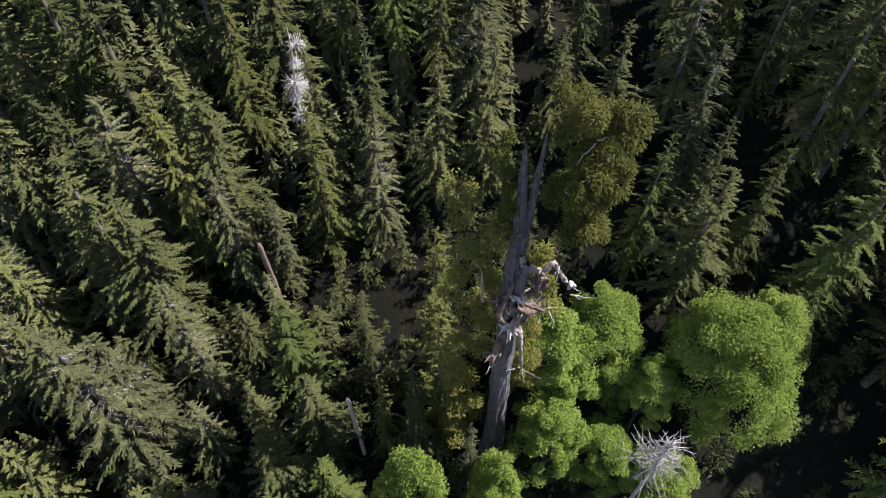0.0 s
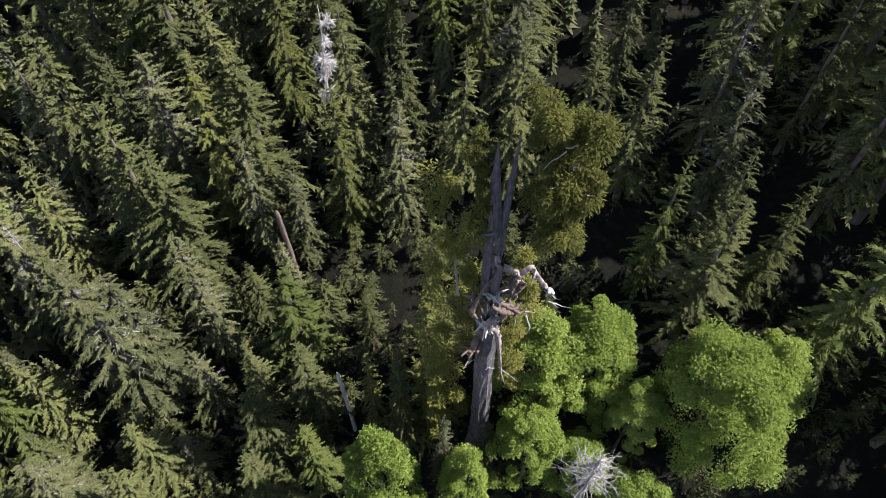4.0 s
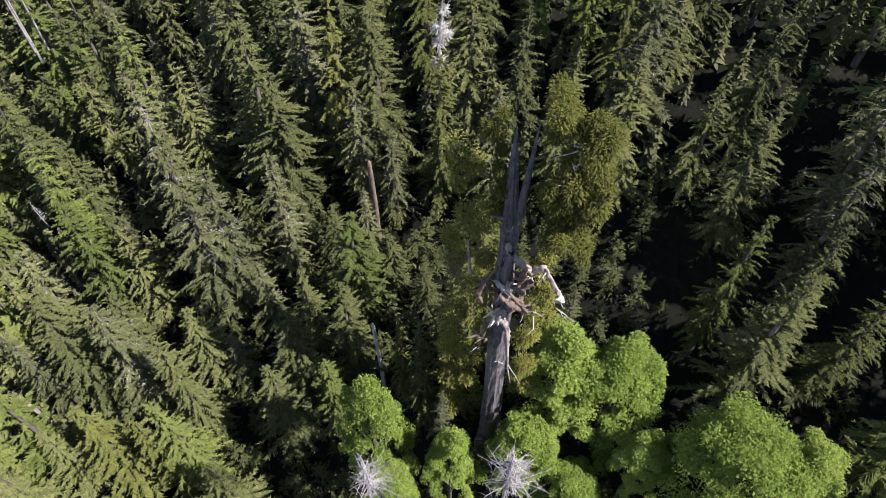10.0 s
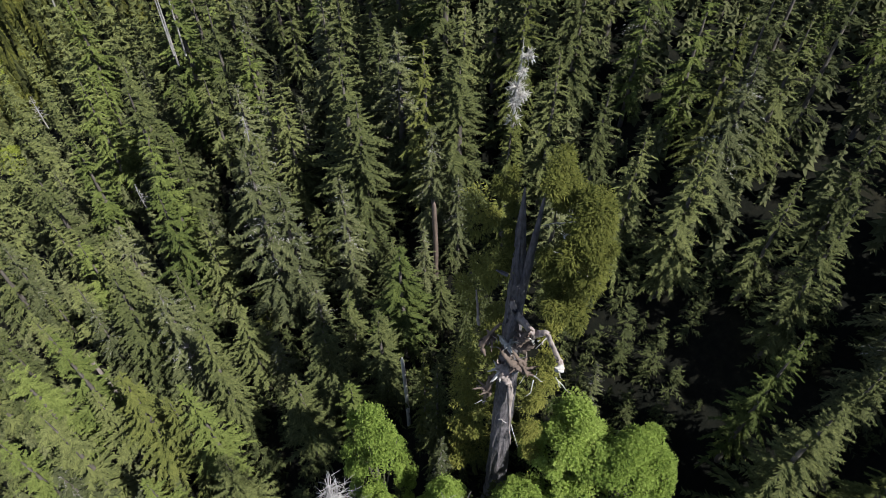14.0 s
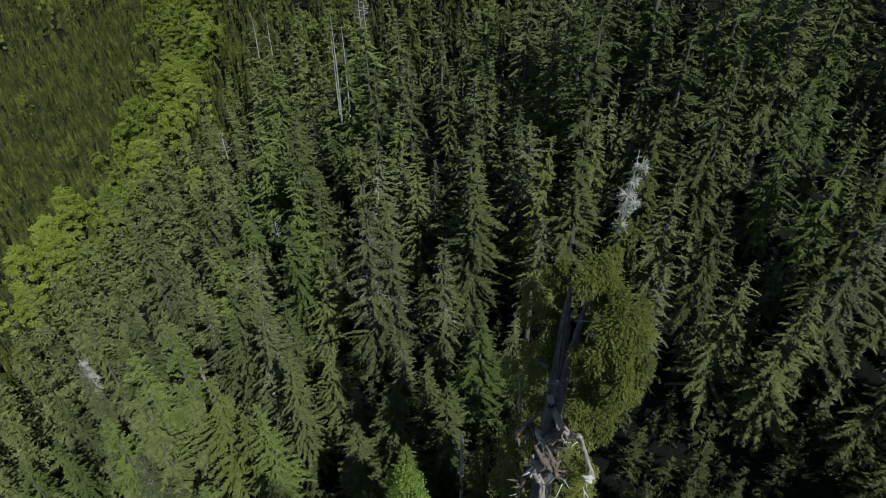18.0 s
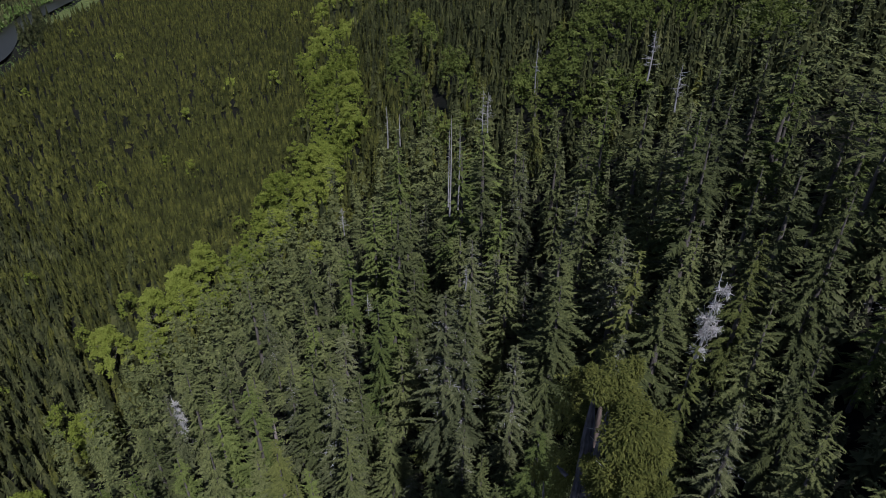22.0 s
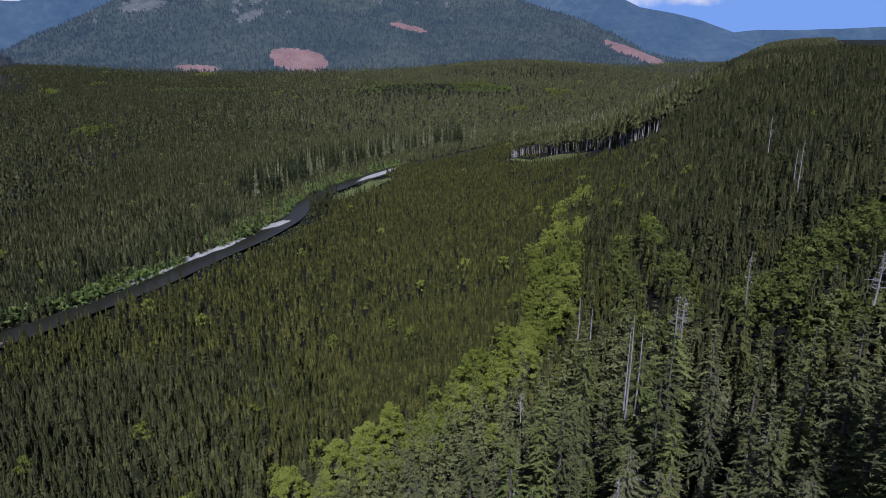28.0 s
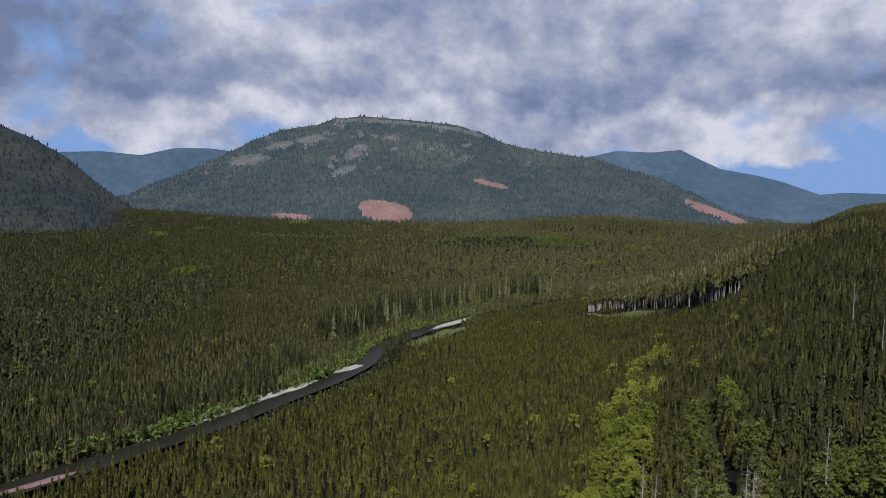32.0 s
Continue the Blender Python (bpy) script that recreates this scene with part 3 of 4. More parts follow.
for k in range(26):
    y, z = [(25.0, 45.8), (27.2, 43.6), (28.3, 48.9), (32.0, 33), (28.6, 31), (30.4, 44.5), (32.2, 46), (26.8, 50)][k % 8]
    a = np.array([9.2, y, z]) + twig_rng.normal(0, 0.3, 3)
    d = twig_rng.normal(0, 0.55, 3) + np.array([-0.3, 0, -0.25])
    s = np.linspace(0, 1, 4)[:, None]
    v, f = tube(np.array(in_tree(a + d * s * 1.15 + twig_rng.normal(0, 0.12, (4, 3)) * s)), 0.055 * (1 - s[:, 0]) + 0.015, 4)
    part("twig", mesh_of("twig", v, f, M_DEAD, True), boughs[(0, 2, 8, 4, 3, 9, 5, 0)[k % 8]])


def clump_sprays(rng, centres, n, leaf=0.8):
    out = []
    for x, y, z, r in centres:
        v = unit(rng.normal(0, 1, (n, 3)))
        p = np.array([x, y, z]) + v * r * rng.uniform(0.35, 1.05, (n, 1)) * np.array([1, 1, 1.25])
        way = unit(v * 0.8 + rng.normal(0, 0.5, (n, 3)) + np.array([0, 0, -0.35]))
        l = rng.uniform(0.6, 1.3, n) * leaf * 1.25
        out.append(kites(p, way, l, l * 0.17, l * 0.15, rng))
    return np.concatenate(out)


crng = np.random.default_rng(9)
for k, (y, z, n) in enumerate([(28.6, 48.8, 16), (25.2, 46.2, 4), (28.6, 43.8, 18), (30.3, 40.6, 20), (32.2, 46.0, 12), (30.2, 46.5, 12), (32.0, 36.0, 9)]):
    pieces = []
    for _ in range(n):
        d = unit(crng.normal(0, 1, 3) + np.array([-0.5, 0, 0])) * crng.uniform(0.4, 1.0)
        bend = crng.normal(0, 0.25, 3)
        q = np.array([9.3, y, z]) + crng.normal(0, 0.25, 3)
        pieces.append(gnarled(in_tree([q, q + d * 0.45, q + d * 0.8 + bend, q + d * 1.1 + bend * 1.8]), [0.24, 0.2, 0.12, 0.03], 6, 0.4, k, 3))
    v, f = joined(pieces)
    part("burl", mesh_of("burl", v, f, M_BROWN if k % 2 == 0 else M_DEAD, True), gt, "knotted burl with torn stubs")
CL = [(9.3 + crng.uniform(-2.2, 2.2), 26.6 - 0.7 * math.sin((z - 50) * 0.16) + crng.uniform(-2.3, 2.0), z, crng.uniform(0.5, 1.35)) for z in np.linspace(55.5, 70, 56)]
CL += [(10.8 + crng.uniform(-0.6, 1.0), 31.9 + crng.uniform(-0.6, 1.2), z, crng.uniform(0.35, 0.8)) for z in np.linspace(56, 66, 9)]
part("crown", sprig_mesh("crown", clump_sprays(crng, [(x - 10.5, y - 30, z, r) for x, y, z, r in CL], 760, 0.25), M_GOLD), gt, "yellow-green needle crown on one side of the trunk")
for k in range(7):
    q = np.array([8.4 + crng.uniform(-1.6, 1.2), 27.0 + crng.uniform(-1.8, 1.6), crng.uniform(60, 69)])
    d = np.array([crng.uniform(-1.2, 0.2), crng.normal(0, 1.0), crng.uniform(-0.2, 0.6)])
    v, f = gnarled(in_tree([q, q + d * 0.5, q + d * 0.8 + crng.normal(0, 0.2, 3), q + d * 1.2]), [0.06, 0.045, 0.03, 0.01], 5, 0.3, k, 3)
    part("bare_branch", mesh_of("bare_branch", v, f, M_DEAD, True), gt, "pale bare branch in the crown")
LOW = [(11.2 + crng.uniform(-1.4, 1.2), 33.4 + crng.uniform(-1.8, 2.8), z, crng.uniform(0.8, 1.6)) for z in np.linspace(12, 60, 38)]
LOW += [(11.4 + crng.uniform(-1.0, 1.6), 27.4 + crng.uniform(-1.5, 1.0), z, crng.uniform(0.6, 1.3)) for z in np.linspace(24, 49, 14)]
part("low_foliage", sprig_mesh("low_foliage", clump_sprays(crng, [(x - 10.5, y - 30, z, r) for x, y, z, r in LOW], 520, 0.27), M_GOLD), gt)
tagged(gt, "huge old conifer with grey furrowed bark, broken top and bleached boughs", "tree")

# ------------------------------------------------------------------ broadleaf trees
DEC = [broadleaf(31, 22, 5.2, 4, 40000, lobes=64, leaf=0.2), broadleaf(32, 22, 7.0, 3, 68000, lobes=100, leaf=0.2), broadleaf(33, 22, 4.6, 5, 30000, lobes=50, leaf=0.2),
       broadleaf(34, 22, 6.0, 3, 8000, lobes=60, leaf=0.5, mat=M_YOUNG_D)]
placed += [(14.4, 22.2, 4.5), (8.5, 16.0, 6.0), (13.0, -2.0, 6.0), (6.3, 3.2, 7.5), (6.6, 11.3, 4), (-8, 203, 6)]


def set_dec(ob, x, y, top, wide=1.0):
    z = float(ground(x, y)) - 0.3
    ob.matrix_world = Matrix.Translation((x, y, z)) @ Matrix.Rotation(x * 3.1, 4, "Z") @ Matrix.Diagonal((wide, wide, (top - z) / 22.0, 1))
    return ob


set_dec(DEC[0], 13.6, 22.0, 32.0, 1.3)
set_dec(DEC[1], 6.3, 1.8, 35.5, 1.22)
set_dec(DEC[2], 6.6, 11.3, 27.0, 0.85)
set_dec(DEC[3], -8, 203, -31, 1.1)


def put_dec(i, x, y, top, wide=1.0, keep=5.0):
    ob = copy_thing(DEC[i], Matrix.Identity(4))
    set_dec(ob, x, y, top, wide)
    placed.append((x, y, keep))


for row in [(0, 14.2, 15.2, 32.0, 1.25), (0, 2.6, 43.0, 31.5, 0.95), (2, 5.3, 24.5, 25.7, 1.05), (2, 1.8, 33.0, 25, 0.85), (2, -3.0, 39, 24, 0.8), (2, 3.0, 18.0, 20, 1.0),
            (2, -2.0, 12.0, 19, 1.1), (3, -20, 190, -36, 1.0), (3, -40, 168, -45, 0.9), (3, -58, 146, -40, 0.9), (3, 10, 200, -27, 0.8), (3, 33, 180, -14, 0.7), (3, 40, 222, -23, 0.8), (0, 8.2, -5.0, 32, 1.05), (3, 58, 240, -21, 0.9), (3, 70, 262, -18, 0.85), (3, 50, 232, -22, 0.8), (3, 84, 296, -22, 0.9), (3, 80, 282, -20, 0.8),
            (3, 97, 338, -24, 0.9), (3, 92, 322, -25, 0.8), (3, 104, 372, -26, 0.9), (3, 112, 352, -16, 0.8), (3, 28, 214, -30, 0.85), (3, 131, 335, -3, 0.8), (3, 130, 402, -18, 0.9), (3, 152, 512, -30, 1.0), (3, 172, 410, 2, 0.9), (3, 186, 483, -8, 0.9), (3, -7, 210, -29, 1.25), (3, -17, 207, -33, 1.15), (3, -33, 199, -37, 1.05), (3, 2, 214, -25, 1.05), (3, -41, 163, -37, 0.9),
            (3, 27, 205, -13, 1.0), (3, 40, 207, -7, 1.0), (3, 50, 214, -4, 0.95), (3, 36, 234, -15, 1.05), (3, 51, 231, -6, 1.1), (3, 75, 257, -3, 1.1), (3, 90, 296, -3, 1.1)]:
    put_dec(*row)

# ------------------------------------------------------------------ dead trees
def bundled_snag(seed, x, y, top, h, label):
    """A thin crooked dead leader with thick bundles of fine curled twigs."""
    rng = np.random.default_rng(seed)
    s = np.linspace(0, 1, 12)
    stem = np.stack([0.35 * np.sin(s * 5), 0.3 * np.sin(s * 4 + 1), h * s], -1)
    base = new("dead_tree")
    base.location = (x, y, top - h)
    v, f = tube(stem, 0.2 * (1 - s) + 0.035, 6)
    part("trunk", mesh_of("trunk", v, f, M_DEAD, True), base)
    u = np.linspace(0, 1, 4)[:, None]
    for up, dx, dy, spread, n in [(0.82, 0.55, -0.95, 1.0, 130), (0.66, 0.2, -0.3, 0.95, 120), (0.5, -0.2, 0.3, 1.45, 190), (0.42, 0.5, -0.8, 1.2, 130), (0.3, -0.1, 0.2, 1.2, 130), (0.16, 0.0, 0.0, 1.3, 110)]:
        root = stem[int(up * 11)]
        core = root + np.array([dx, dy, 0.1])
        pieces = [tube(root + (core - root) * u, 0.07 * (1 - u[:, 0]) + 0.03, 4)]
        for _ in range(n):
            d = unit(rng.normal(0, 1, 3) * np.array([1, 1, 0.6])) * spread * rng.uniform(0.35, 1.15)
            curl = np.array([0, 0, rng.uniform(-0.5, 0.35)]) * spread
            foot = root + (core - root) * rng.uniform(0.2, 1.0)
            pieces.append(tube(foot + d * u + curl * u ** 2 + rng.normal(0, 0.06, (4, 3)) * u, 0.04 * (1 - u[:, 0]) + 0.016, 3))
        v, f = joined(pieces)
        part("twig_bundle", mesh_of("twig_bundle", v, f, M_DEAD, True), base)["kind"] = "stuff"
    for _ in range(14):
        root = stem[rng.integers(2, 11)]
        w = np.linspace(0, 1, 3)[:, None]
        v, f = tube(root + np.array([*rng.normal(0, 0.7, 2), rng.normal(0.1, 0.3)]) * w, 0.03 * (1 - w[:, 0]) + 0.012, 3)
        part("branch", mesh_of("branch", v, f, M_DEAD, True), base)
    return tagged(base, label, "dead tree", "dead trees")


bundled_snag(41, 42.3, 46.0, 56, 14, "silver-white dead treetop with bundles of crooked twigs")
bundled_snag(47, -18, 125, -6.5, 13, "pale grey dead tree thick with lichened twigs")
snag(42, -9, 25.8, 55, 60, 0.38, 64, 0.88, 3.1, "bare pale grey dead tree with spreading drooping twigs", up=-0.45)
snag(43, -9.5, 37.5, 45, 50, 0.3, 70, 0.86, 2.6, "bare grey dead tree with fine twigs", up=-0.3)
for k, (x, y, top, h, n, reach, r) in enumerate([(49.3, 158.4, 35, 12, 14, 0.9, 0.24), (51.8, 156, 33, 9, 10, 0.8, 0.2), (47, 119.6, 47, 24, 6, 0.7, 0.3), (48.3, 118.2, 45, 20, 5, 0.6, 0.25), (46.2, 118.8, 44, 18, 4, 0.6, 0.22),
                                                 (61.7, 130.8, 46, 12, 26, 1.8, 0.22), (63.5, 131.5, 45, 10, 22, 1.6, 0.2), (84.6, 143, 51, 14, 16, 1.2, 0.22), (167, 249, 60, 26, 22, 1.6, 0.36),
                                                 (165.5, 250, 56, 18, 10, 1.3, 0.3), (34.8, 157.7, 9, 9, 30, 1.5, 0.2), (84, 104, 63, 10, 30, 2.0, 0.25), (77, 89, 62, 9, 18, 1.6, 0.22),
                                                 (175, 285, 64, 16, 18, 1.6, 0.25), (33, 88, 33, 5, 16, 1.0, 0.12), (21, 105, 20, 6, 12, 0.9, 0.12)]):
    snag(60 + k, x, y, top, h, r * 0.7, n + 6, 0.3, reach)


def broken_trunk(x, y, z0, z1, r, mat, label):
    v, f = gnarled([(0, 0, 0), (0.1, 0.05, (z1 - z0) * 0.5), (0.0, 0.2, z1 - z0 - 0.6), (0.15, 0.3, z1 - z0)], [r, r * 0.9, r * 0.85, r * 0.25], 10, 0.15, int(abs(x)))
    ob = new("broken_trunk", mesh_of("broken_trunk", v, f, mat, True))
    ob.location = (x, y, z0)
    placed.append((x, y, 3.0))
    return tagged(ob, label, "dead tree", "dead trees")


broken_trunk(37, 55.2, float(ground(37, 55.2)) - 0.3, 27.5, 0.45, M_BROWN, "snapped brown trunk of a dead conifer")
broken_trunk(-1.5, 103.5, float(ground(-1.5, 103.5)) - 0.3, -2.5, 0.38, M_BOUGH, "snapped pale trunk among the old conifers")
broken_trunk(16.3, 48, float(ground(16.3, 48)) - 0.3, 18.5, 0.32, M_DEAD, "bare pale trunk standing in a dark gap")

# ------------------------------------------------------------------ old forest fill
EDGE_X, EDGE_Y = (-140, -60, -18, 35, 60, 78, 95, 120, 160, 220), (66, 130, 176, 190, 180, 156, 126, 104, 80, 55)


def old_edge(x):
    return np.interp(x, EDGE_X, EDGE_Y)


near, rest = [], []
for a in np.arange(-90, 250, 7.8):
    for b in np.arange(-110, 204, 7.8):
        x, y = a + rnd.uniform(-2.8, 2.8), b + rnd.uniform(-2.8, 2.8)
        if y > old_edge(x) or any((x - p) ** 2 + (y - q) ** 2 < k * k for p, q, k in placed):
            continue
        # Fill stays dense to the south so that its shadows reach the gaps.
        if 12 < x < 100 and y < 48 and rnd.random() < (0.15 if y < -6 else 0.62 if x < 58 else 0.35):
            continue
        if x > 62 and 40 < y < 130 and rnd.random() < 0.1:
            continue
        if x < 16 and -30 < y < -7 and rnd.random() < 0.4:
            continue
        if x < -60 or (x < 4 and -12 < y < 56) or (x < -14 and y < 56) or (x < 12 and 34 < y < 50) or (x < 12 and -9 < y < -2) or (x < -24 and y < 70) or y < -72 or x > 175:
            continue
        near.append((math.hypot(x - 18, (y - 45) / 1.25), x, y))
near.sort()
for n, (d, x, y) in enumerate(near):
    if rnd.random() < 0.2 and y < 150:
        continue
    i = rnd.choice((0, 0, 1, 2, 2, 3, 3))
    if n < 50:
        put(CON_A, rnd.choice((0, 0, 1, 1, 2, 4, 4, 3, 5)), x, y, None, rnd)
    # Extra-tall trees, mostly out of view, added to block sun from the gaps.
    elif n < 245 and y < 4 - 1.1 * (x - 20) and y < 20:
        put(CON_B, i, x, y, float(ground(x, y)) + rnd.uniform(36, 44), rnd)
    elif n < 245:
        put(CON_B, i, x, y, None, rnd)
    else:
        rest.append((x, y))


def scatter(name, spots, templates, mat, label, lo, hi, seed, spread=(0.85, 1.15), cat="forest", sink=0.3):
    """Many trees in one mesh: spots is an array of x, y."""
    rng = np.random.default_rng(seed)
    spots = np.asarray(spots, float)
    pick = rng.integers(0, len(templates), len(spots))
    zz = ground(spots[:, 0], spots[:, 1]) - sink
    th, sc = rng.random(len(spots)) * 6.283, rng.uniform(lo, hi, len(spots))
    wd = sc * rng.uniform(*spread, len(spots))
    out = []
    for i, q in enumerate(templates):
        sel = np.where(pick == i)[0]
        c, s = (np.cos(th[sel]) * wd[sel])[:, None, None], (np.sin(th[sel]) * wd[sel])[:, None, None]
        X = q[None, :, :, 0] * c - q[None, :, :, 1] * s + spots[sel, 0][:, None, None]
        Y = q[None, :, :, 0] * s + q[None, :, :, 1] * c + spots[sel, 1][:, None, None]
        Z = q[None, :, :, 2] * sc[sel][:, None, None] + zz[sel][:, None, None]
        out.append(np.stack([X, Y, Z], -1).reshape(-1, q.shape[1], 3))
    return tagged(new(name, sprig_mesh(name, np.concatenate(out), mat)), label, cat, kind="stuff")


def near_side(p):
    """True on the hill's side of the river."""
    return p[:, 1] < np.interp(p[:, 0], RIVER[:, 0], RIVER[:, 1])


def clear_of_river(p):
    need = np.where(near_side(p), np.interp(p[:, 1], (470, 560, 640, 840, 900, 1000, 1070), (16, 24, 42, 42, 30, 44, 10)), 15.0)
    return river_gap(p) > need


def jittered(x0, x1, y0, y1, step, seed):
    rng = np.random.default_rng(seed)
    a, b = np.meshgrid(np.arange(x0, x1, step), np.arange(y0, y1, step), indexing="ij")
    p = np.stack([a.ravel(), b.ravel()], -1)
    return p + rng.uniform(-0.42, 0.42, p.shape) * step


def patchy(p, scale, seed):
    return np.array([noise.noise(Vector((x * scale + seed, y * scale, seed * 0.7))) for x, y in p])


def segment_gap(p, line):
    best = np.full(len(p), 1e9)
    for a, b in zip(line[:-1], line[1:]):
        a, b = np.array(a, float), np.array(b, float)
        t = np.clip(((p - a) @ (b - a)) / ((b - a) @ (b - a)), 0, 1)
        best = np.minimum(best, np.linalg.norm(p - (a + t[:, None] * (b - a)), axis=1))
    return best


for a in np.arange(-78, -27, 7.8):
    for b in np.arange(-70, 64, 7.8):
        rest.append((a + rnd.uniform(-2.6, 2.6), b + rnd.uniform(-2.6, 2.6)))
trng = np.random.default_rng(77)
T_B = [plume_sprays(trng, 34, 4.7, 3, 85, 3, size=1.0, thin=0.25, droop=0.42) for _ in range(4)]
scatter("old_forest", rest, T_B, M_CONIFER, "tall conifers of the old forest on the upper slope", 0.7, 1.1, 1)
T_UNDER = [star_sprays(trng, 10, 2.6, 8, 8) for _ in range(4)]
u = jittered(-30, 110, -40, 180, 3.6, 15)
u = u[u[:, 1] < old_edge(u[:, 0])]
u = u[(u[:, 1] > 14) | (np.random.default_rng(17).random(len(u)) < 0.45)]
close = (np.abs(u[:, 0] - 15) < 34) & (np.abs(u[:, 1] - 20) < 60)
T_SAPLING = [plume_sprays(trng, 10, 2.3, 0.5, 42, 5, size=0.8, thin=0.2, droop=0.4, storey=0.8) for _ in range(4)]
scatter("saplings", u[close], T_SAPLING, M_CONIFER, "young conifers growing in the gaps of the old forest", 0.35, 1.25, 46, cat="undergrowth")
scatter("understorey", u[~close], T_UNDER, M_CONIFER_B, "low shrubs and saplings on the dark forest floor", 0.35, 1.1, 16, cat="undergrowth")

# young forest on the lower slope, with a strip of broadleaf trees and a dark gully
STRIP = [(10, 203), (37, 225), (55, 238), (72, 263), (85, 300), (98, 345), (106, 386), (130, 430), (156, 505), (170, 560)]
GULLY = [(86, 190), (102, 229), (114, 269), (126, 300), (134, 330)]
T_Y = [star_sprays(trng, 11.5, 2.15, 8, 7, core=0.8, droop=0.5) for _ in range(6)]
T_YF = [star_sprays(trng, 12.5, 2.6, 6, 6, core=0.8, droop=0.5) for _ in range(5)]
T_F = [spire_sprays(trng, 17, 4.2, 3, 4, ragged=0.3, fall=0.9) for _ in range(5)]
T_D = [leaf_cloud(trng, 13, 3.9, 1, 700, 24, 0.5) for _ in range(4)]
T_DF = [leaf_cloud(trng, 13, 4.6, 0.5, 230, 12, 1.35) for _ in range(4)]

p = jittered(-330, 420, 60, 400, 3.9, 3)
p = p[(p[:, 1] > old_edge(p[:, 0]) + 3) & clear_of_river(p) & (segment_gap(p, GULLY) > 2.0)]
p = p[(p[:, 0] > -0.72 * p[:, 1] - 20) & (p[:, 0] < 1.2 * p[:, 1] + 60)]
hillside = (((p[:, 0] - 158) / 62) ** 2 + ((p[:, 1] - 158) / 50) ** 2 < 1) & (patchy(p, 0.035, 5) > -0.12)
hillside |= (segment_gap(p, GULLY) > 5) & (segment_gap(p, GULLY) < 13) & (patchy(p, 0.06, 8) > 0.05)
scatter("hillside_broadleaf", p[hillside][::2], [leaf_cloud(trng, 12, 3.7, 0.5, 330, 16, 0.62) for _ in range(4)], M_THICKET, "green broadleaf thicket on the hillside", 0.7, 1.4, 52)
p = p[~hillside]
leafy = (segment_gap(p, STRIP) < 13) & (patchy(p, 0.05, 2) > -0.2)
leafy |= np.random.default_rng(6).random(len(p)) < 0.012


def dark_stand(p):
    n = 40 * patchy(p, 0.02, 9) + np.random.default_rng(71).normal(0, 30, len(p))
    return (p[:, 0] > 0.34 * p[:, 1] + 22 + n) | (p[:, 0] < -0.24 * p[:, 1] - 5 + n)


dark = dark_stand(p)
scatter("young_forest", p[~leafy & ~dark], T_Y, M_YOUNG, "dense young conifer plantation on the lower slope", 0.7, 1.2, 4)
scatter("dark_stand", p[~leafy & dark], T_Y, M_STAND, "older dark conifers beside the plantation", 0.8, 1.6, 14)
scatter("broadleaf_strip", p[leafy][::3], T_D, M_YOUNG_D, "pale green broadleaf trees among the young conifers", 0.75, 1.5, 5)
p = jittered(-420, 900, 400, 1500, 6.4, 5)
COPSE = [(238, 1112), (268, 1134), (297, 1104), (312, 1030), (316, 930), (305, 812), (303, 752), (325, 725)]
CLEARING = [(248, 1078), (284, 990), (290, 940)]
REGROWTH = [(150, 2150, 210, 70), (380, 2150, 90, 60), (480, 1120, 40, 120), (445, 860, 26, 90), (-480, 2300, 200, 60)]
p = p[clear_of_river(p) & (p[:, 0] < 0.75 * p[:, 1] + 100) & (p[:, 0] > -0.72 * p[:, 1] - 30) & (segment_gap(p, CLEARING) > 24) & (segment_gap(p, COPSE) > 6)]


def regrown(p):
    return np.any([((p[:, 0] - x) / a) ** 2 + ((p[:, 1] - y) / b) ** 2 < 1 for x, y, a, b in REGROWTH], axis=0)


p = p[~regrown(p)]
p = p[~((segment_gap(p, [(-40, 905), (0, 960), (30, 1010)]) < 22))]
front = p[:, 0] < np.interp(p[:, 1], [q[1] for q in COPSE[::-1] if q != (268, 1134)], [q[0] for q in COPSE[::-1] if q != (268, 1134)]) + 4
low = (segment_gap(p, COPSE) < 125) & (p[:, 1] > 650) & front
scatter("sapling_field", p[low & (segment_gap(p, COPSE) > 22)], T_YF, M_YOUNG, "low saplings before the tall copse", 0.5, 0.95, 19)
p = p[~low]
leafy = (segment_gap(p, STRIP) < 16) & (patchy(p, 0.04, 2) > -0.2) | (np.random.default_rng(7).random(len(p)) < 0.008)
near_bank = near_side(p)
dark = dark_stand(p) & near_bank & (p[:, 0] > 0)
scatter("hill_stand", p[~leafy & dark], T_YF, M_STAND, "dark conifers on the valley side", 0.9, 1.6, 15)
scatter("valley_forest", p[~leafy & near_bank & ~dark], T_YF, M_YOUNG, "conifer forest running down to the river", 0.8, 1.3, 6)


# Dark-needled trees grow commoner westward, painting the shade over that side.
def shaded_mix(p):
    return np.random.default_rng(72).random(len(p)) < np.clip(0.6 - (p[:, 0] + 250) / 800 + 0.3 * patchy(p, 0.004, 12), 0.06, 0.9)


west = ~near_bank & shaded_mix(p)
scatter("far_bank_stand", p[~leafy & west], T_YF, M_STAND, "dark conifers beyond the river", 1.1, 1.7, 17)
scatter("far_bank_forest", p[~leafy & ~near_bank & ~west], T_YF, M_FAR, "dark conifer forest beyond the river", 1.1, 1.6, 11)
scatter("valley_broadleaf", p[leafy][::2], T_DF, M_YOUNG_D, "patches of broadleaf trees in the valley forest", 0.8, 1.2, 9)
p = jittered(-2700, 2700, 300, 3300, 13.5, 7)
done = (p[:, 0] > -0.72 * p[:, 1] - 30) & (p[:, 0] > -420) & (p[:, 0] < np.minimum(900, 0.75 * p[:, 1] + 100)) & (p[:, 1] < 1500)
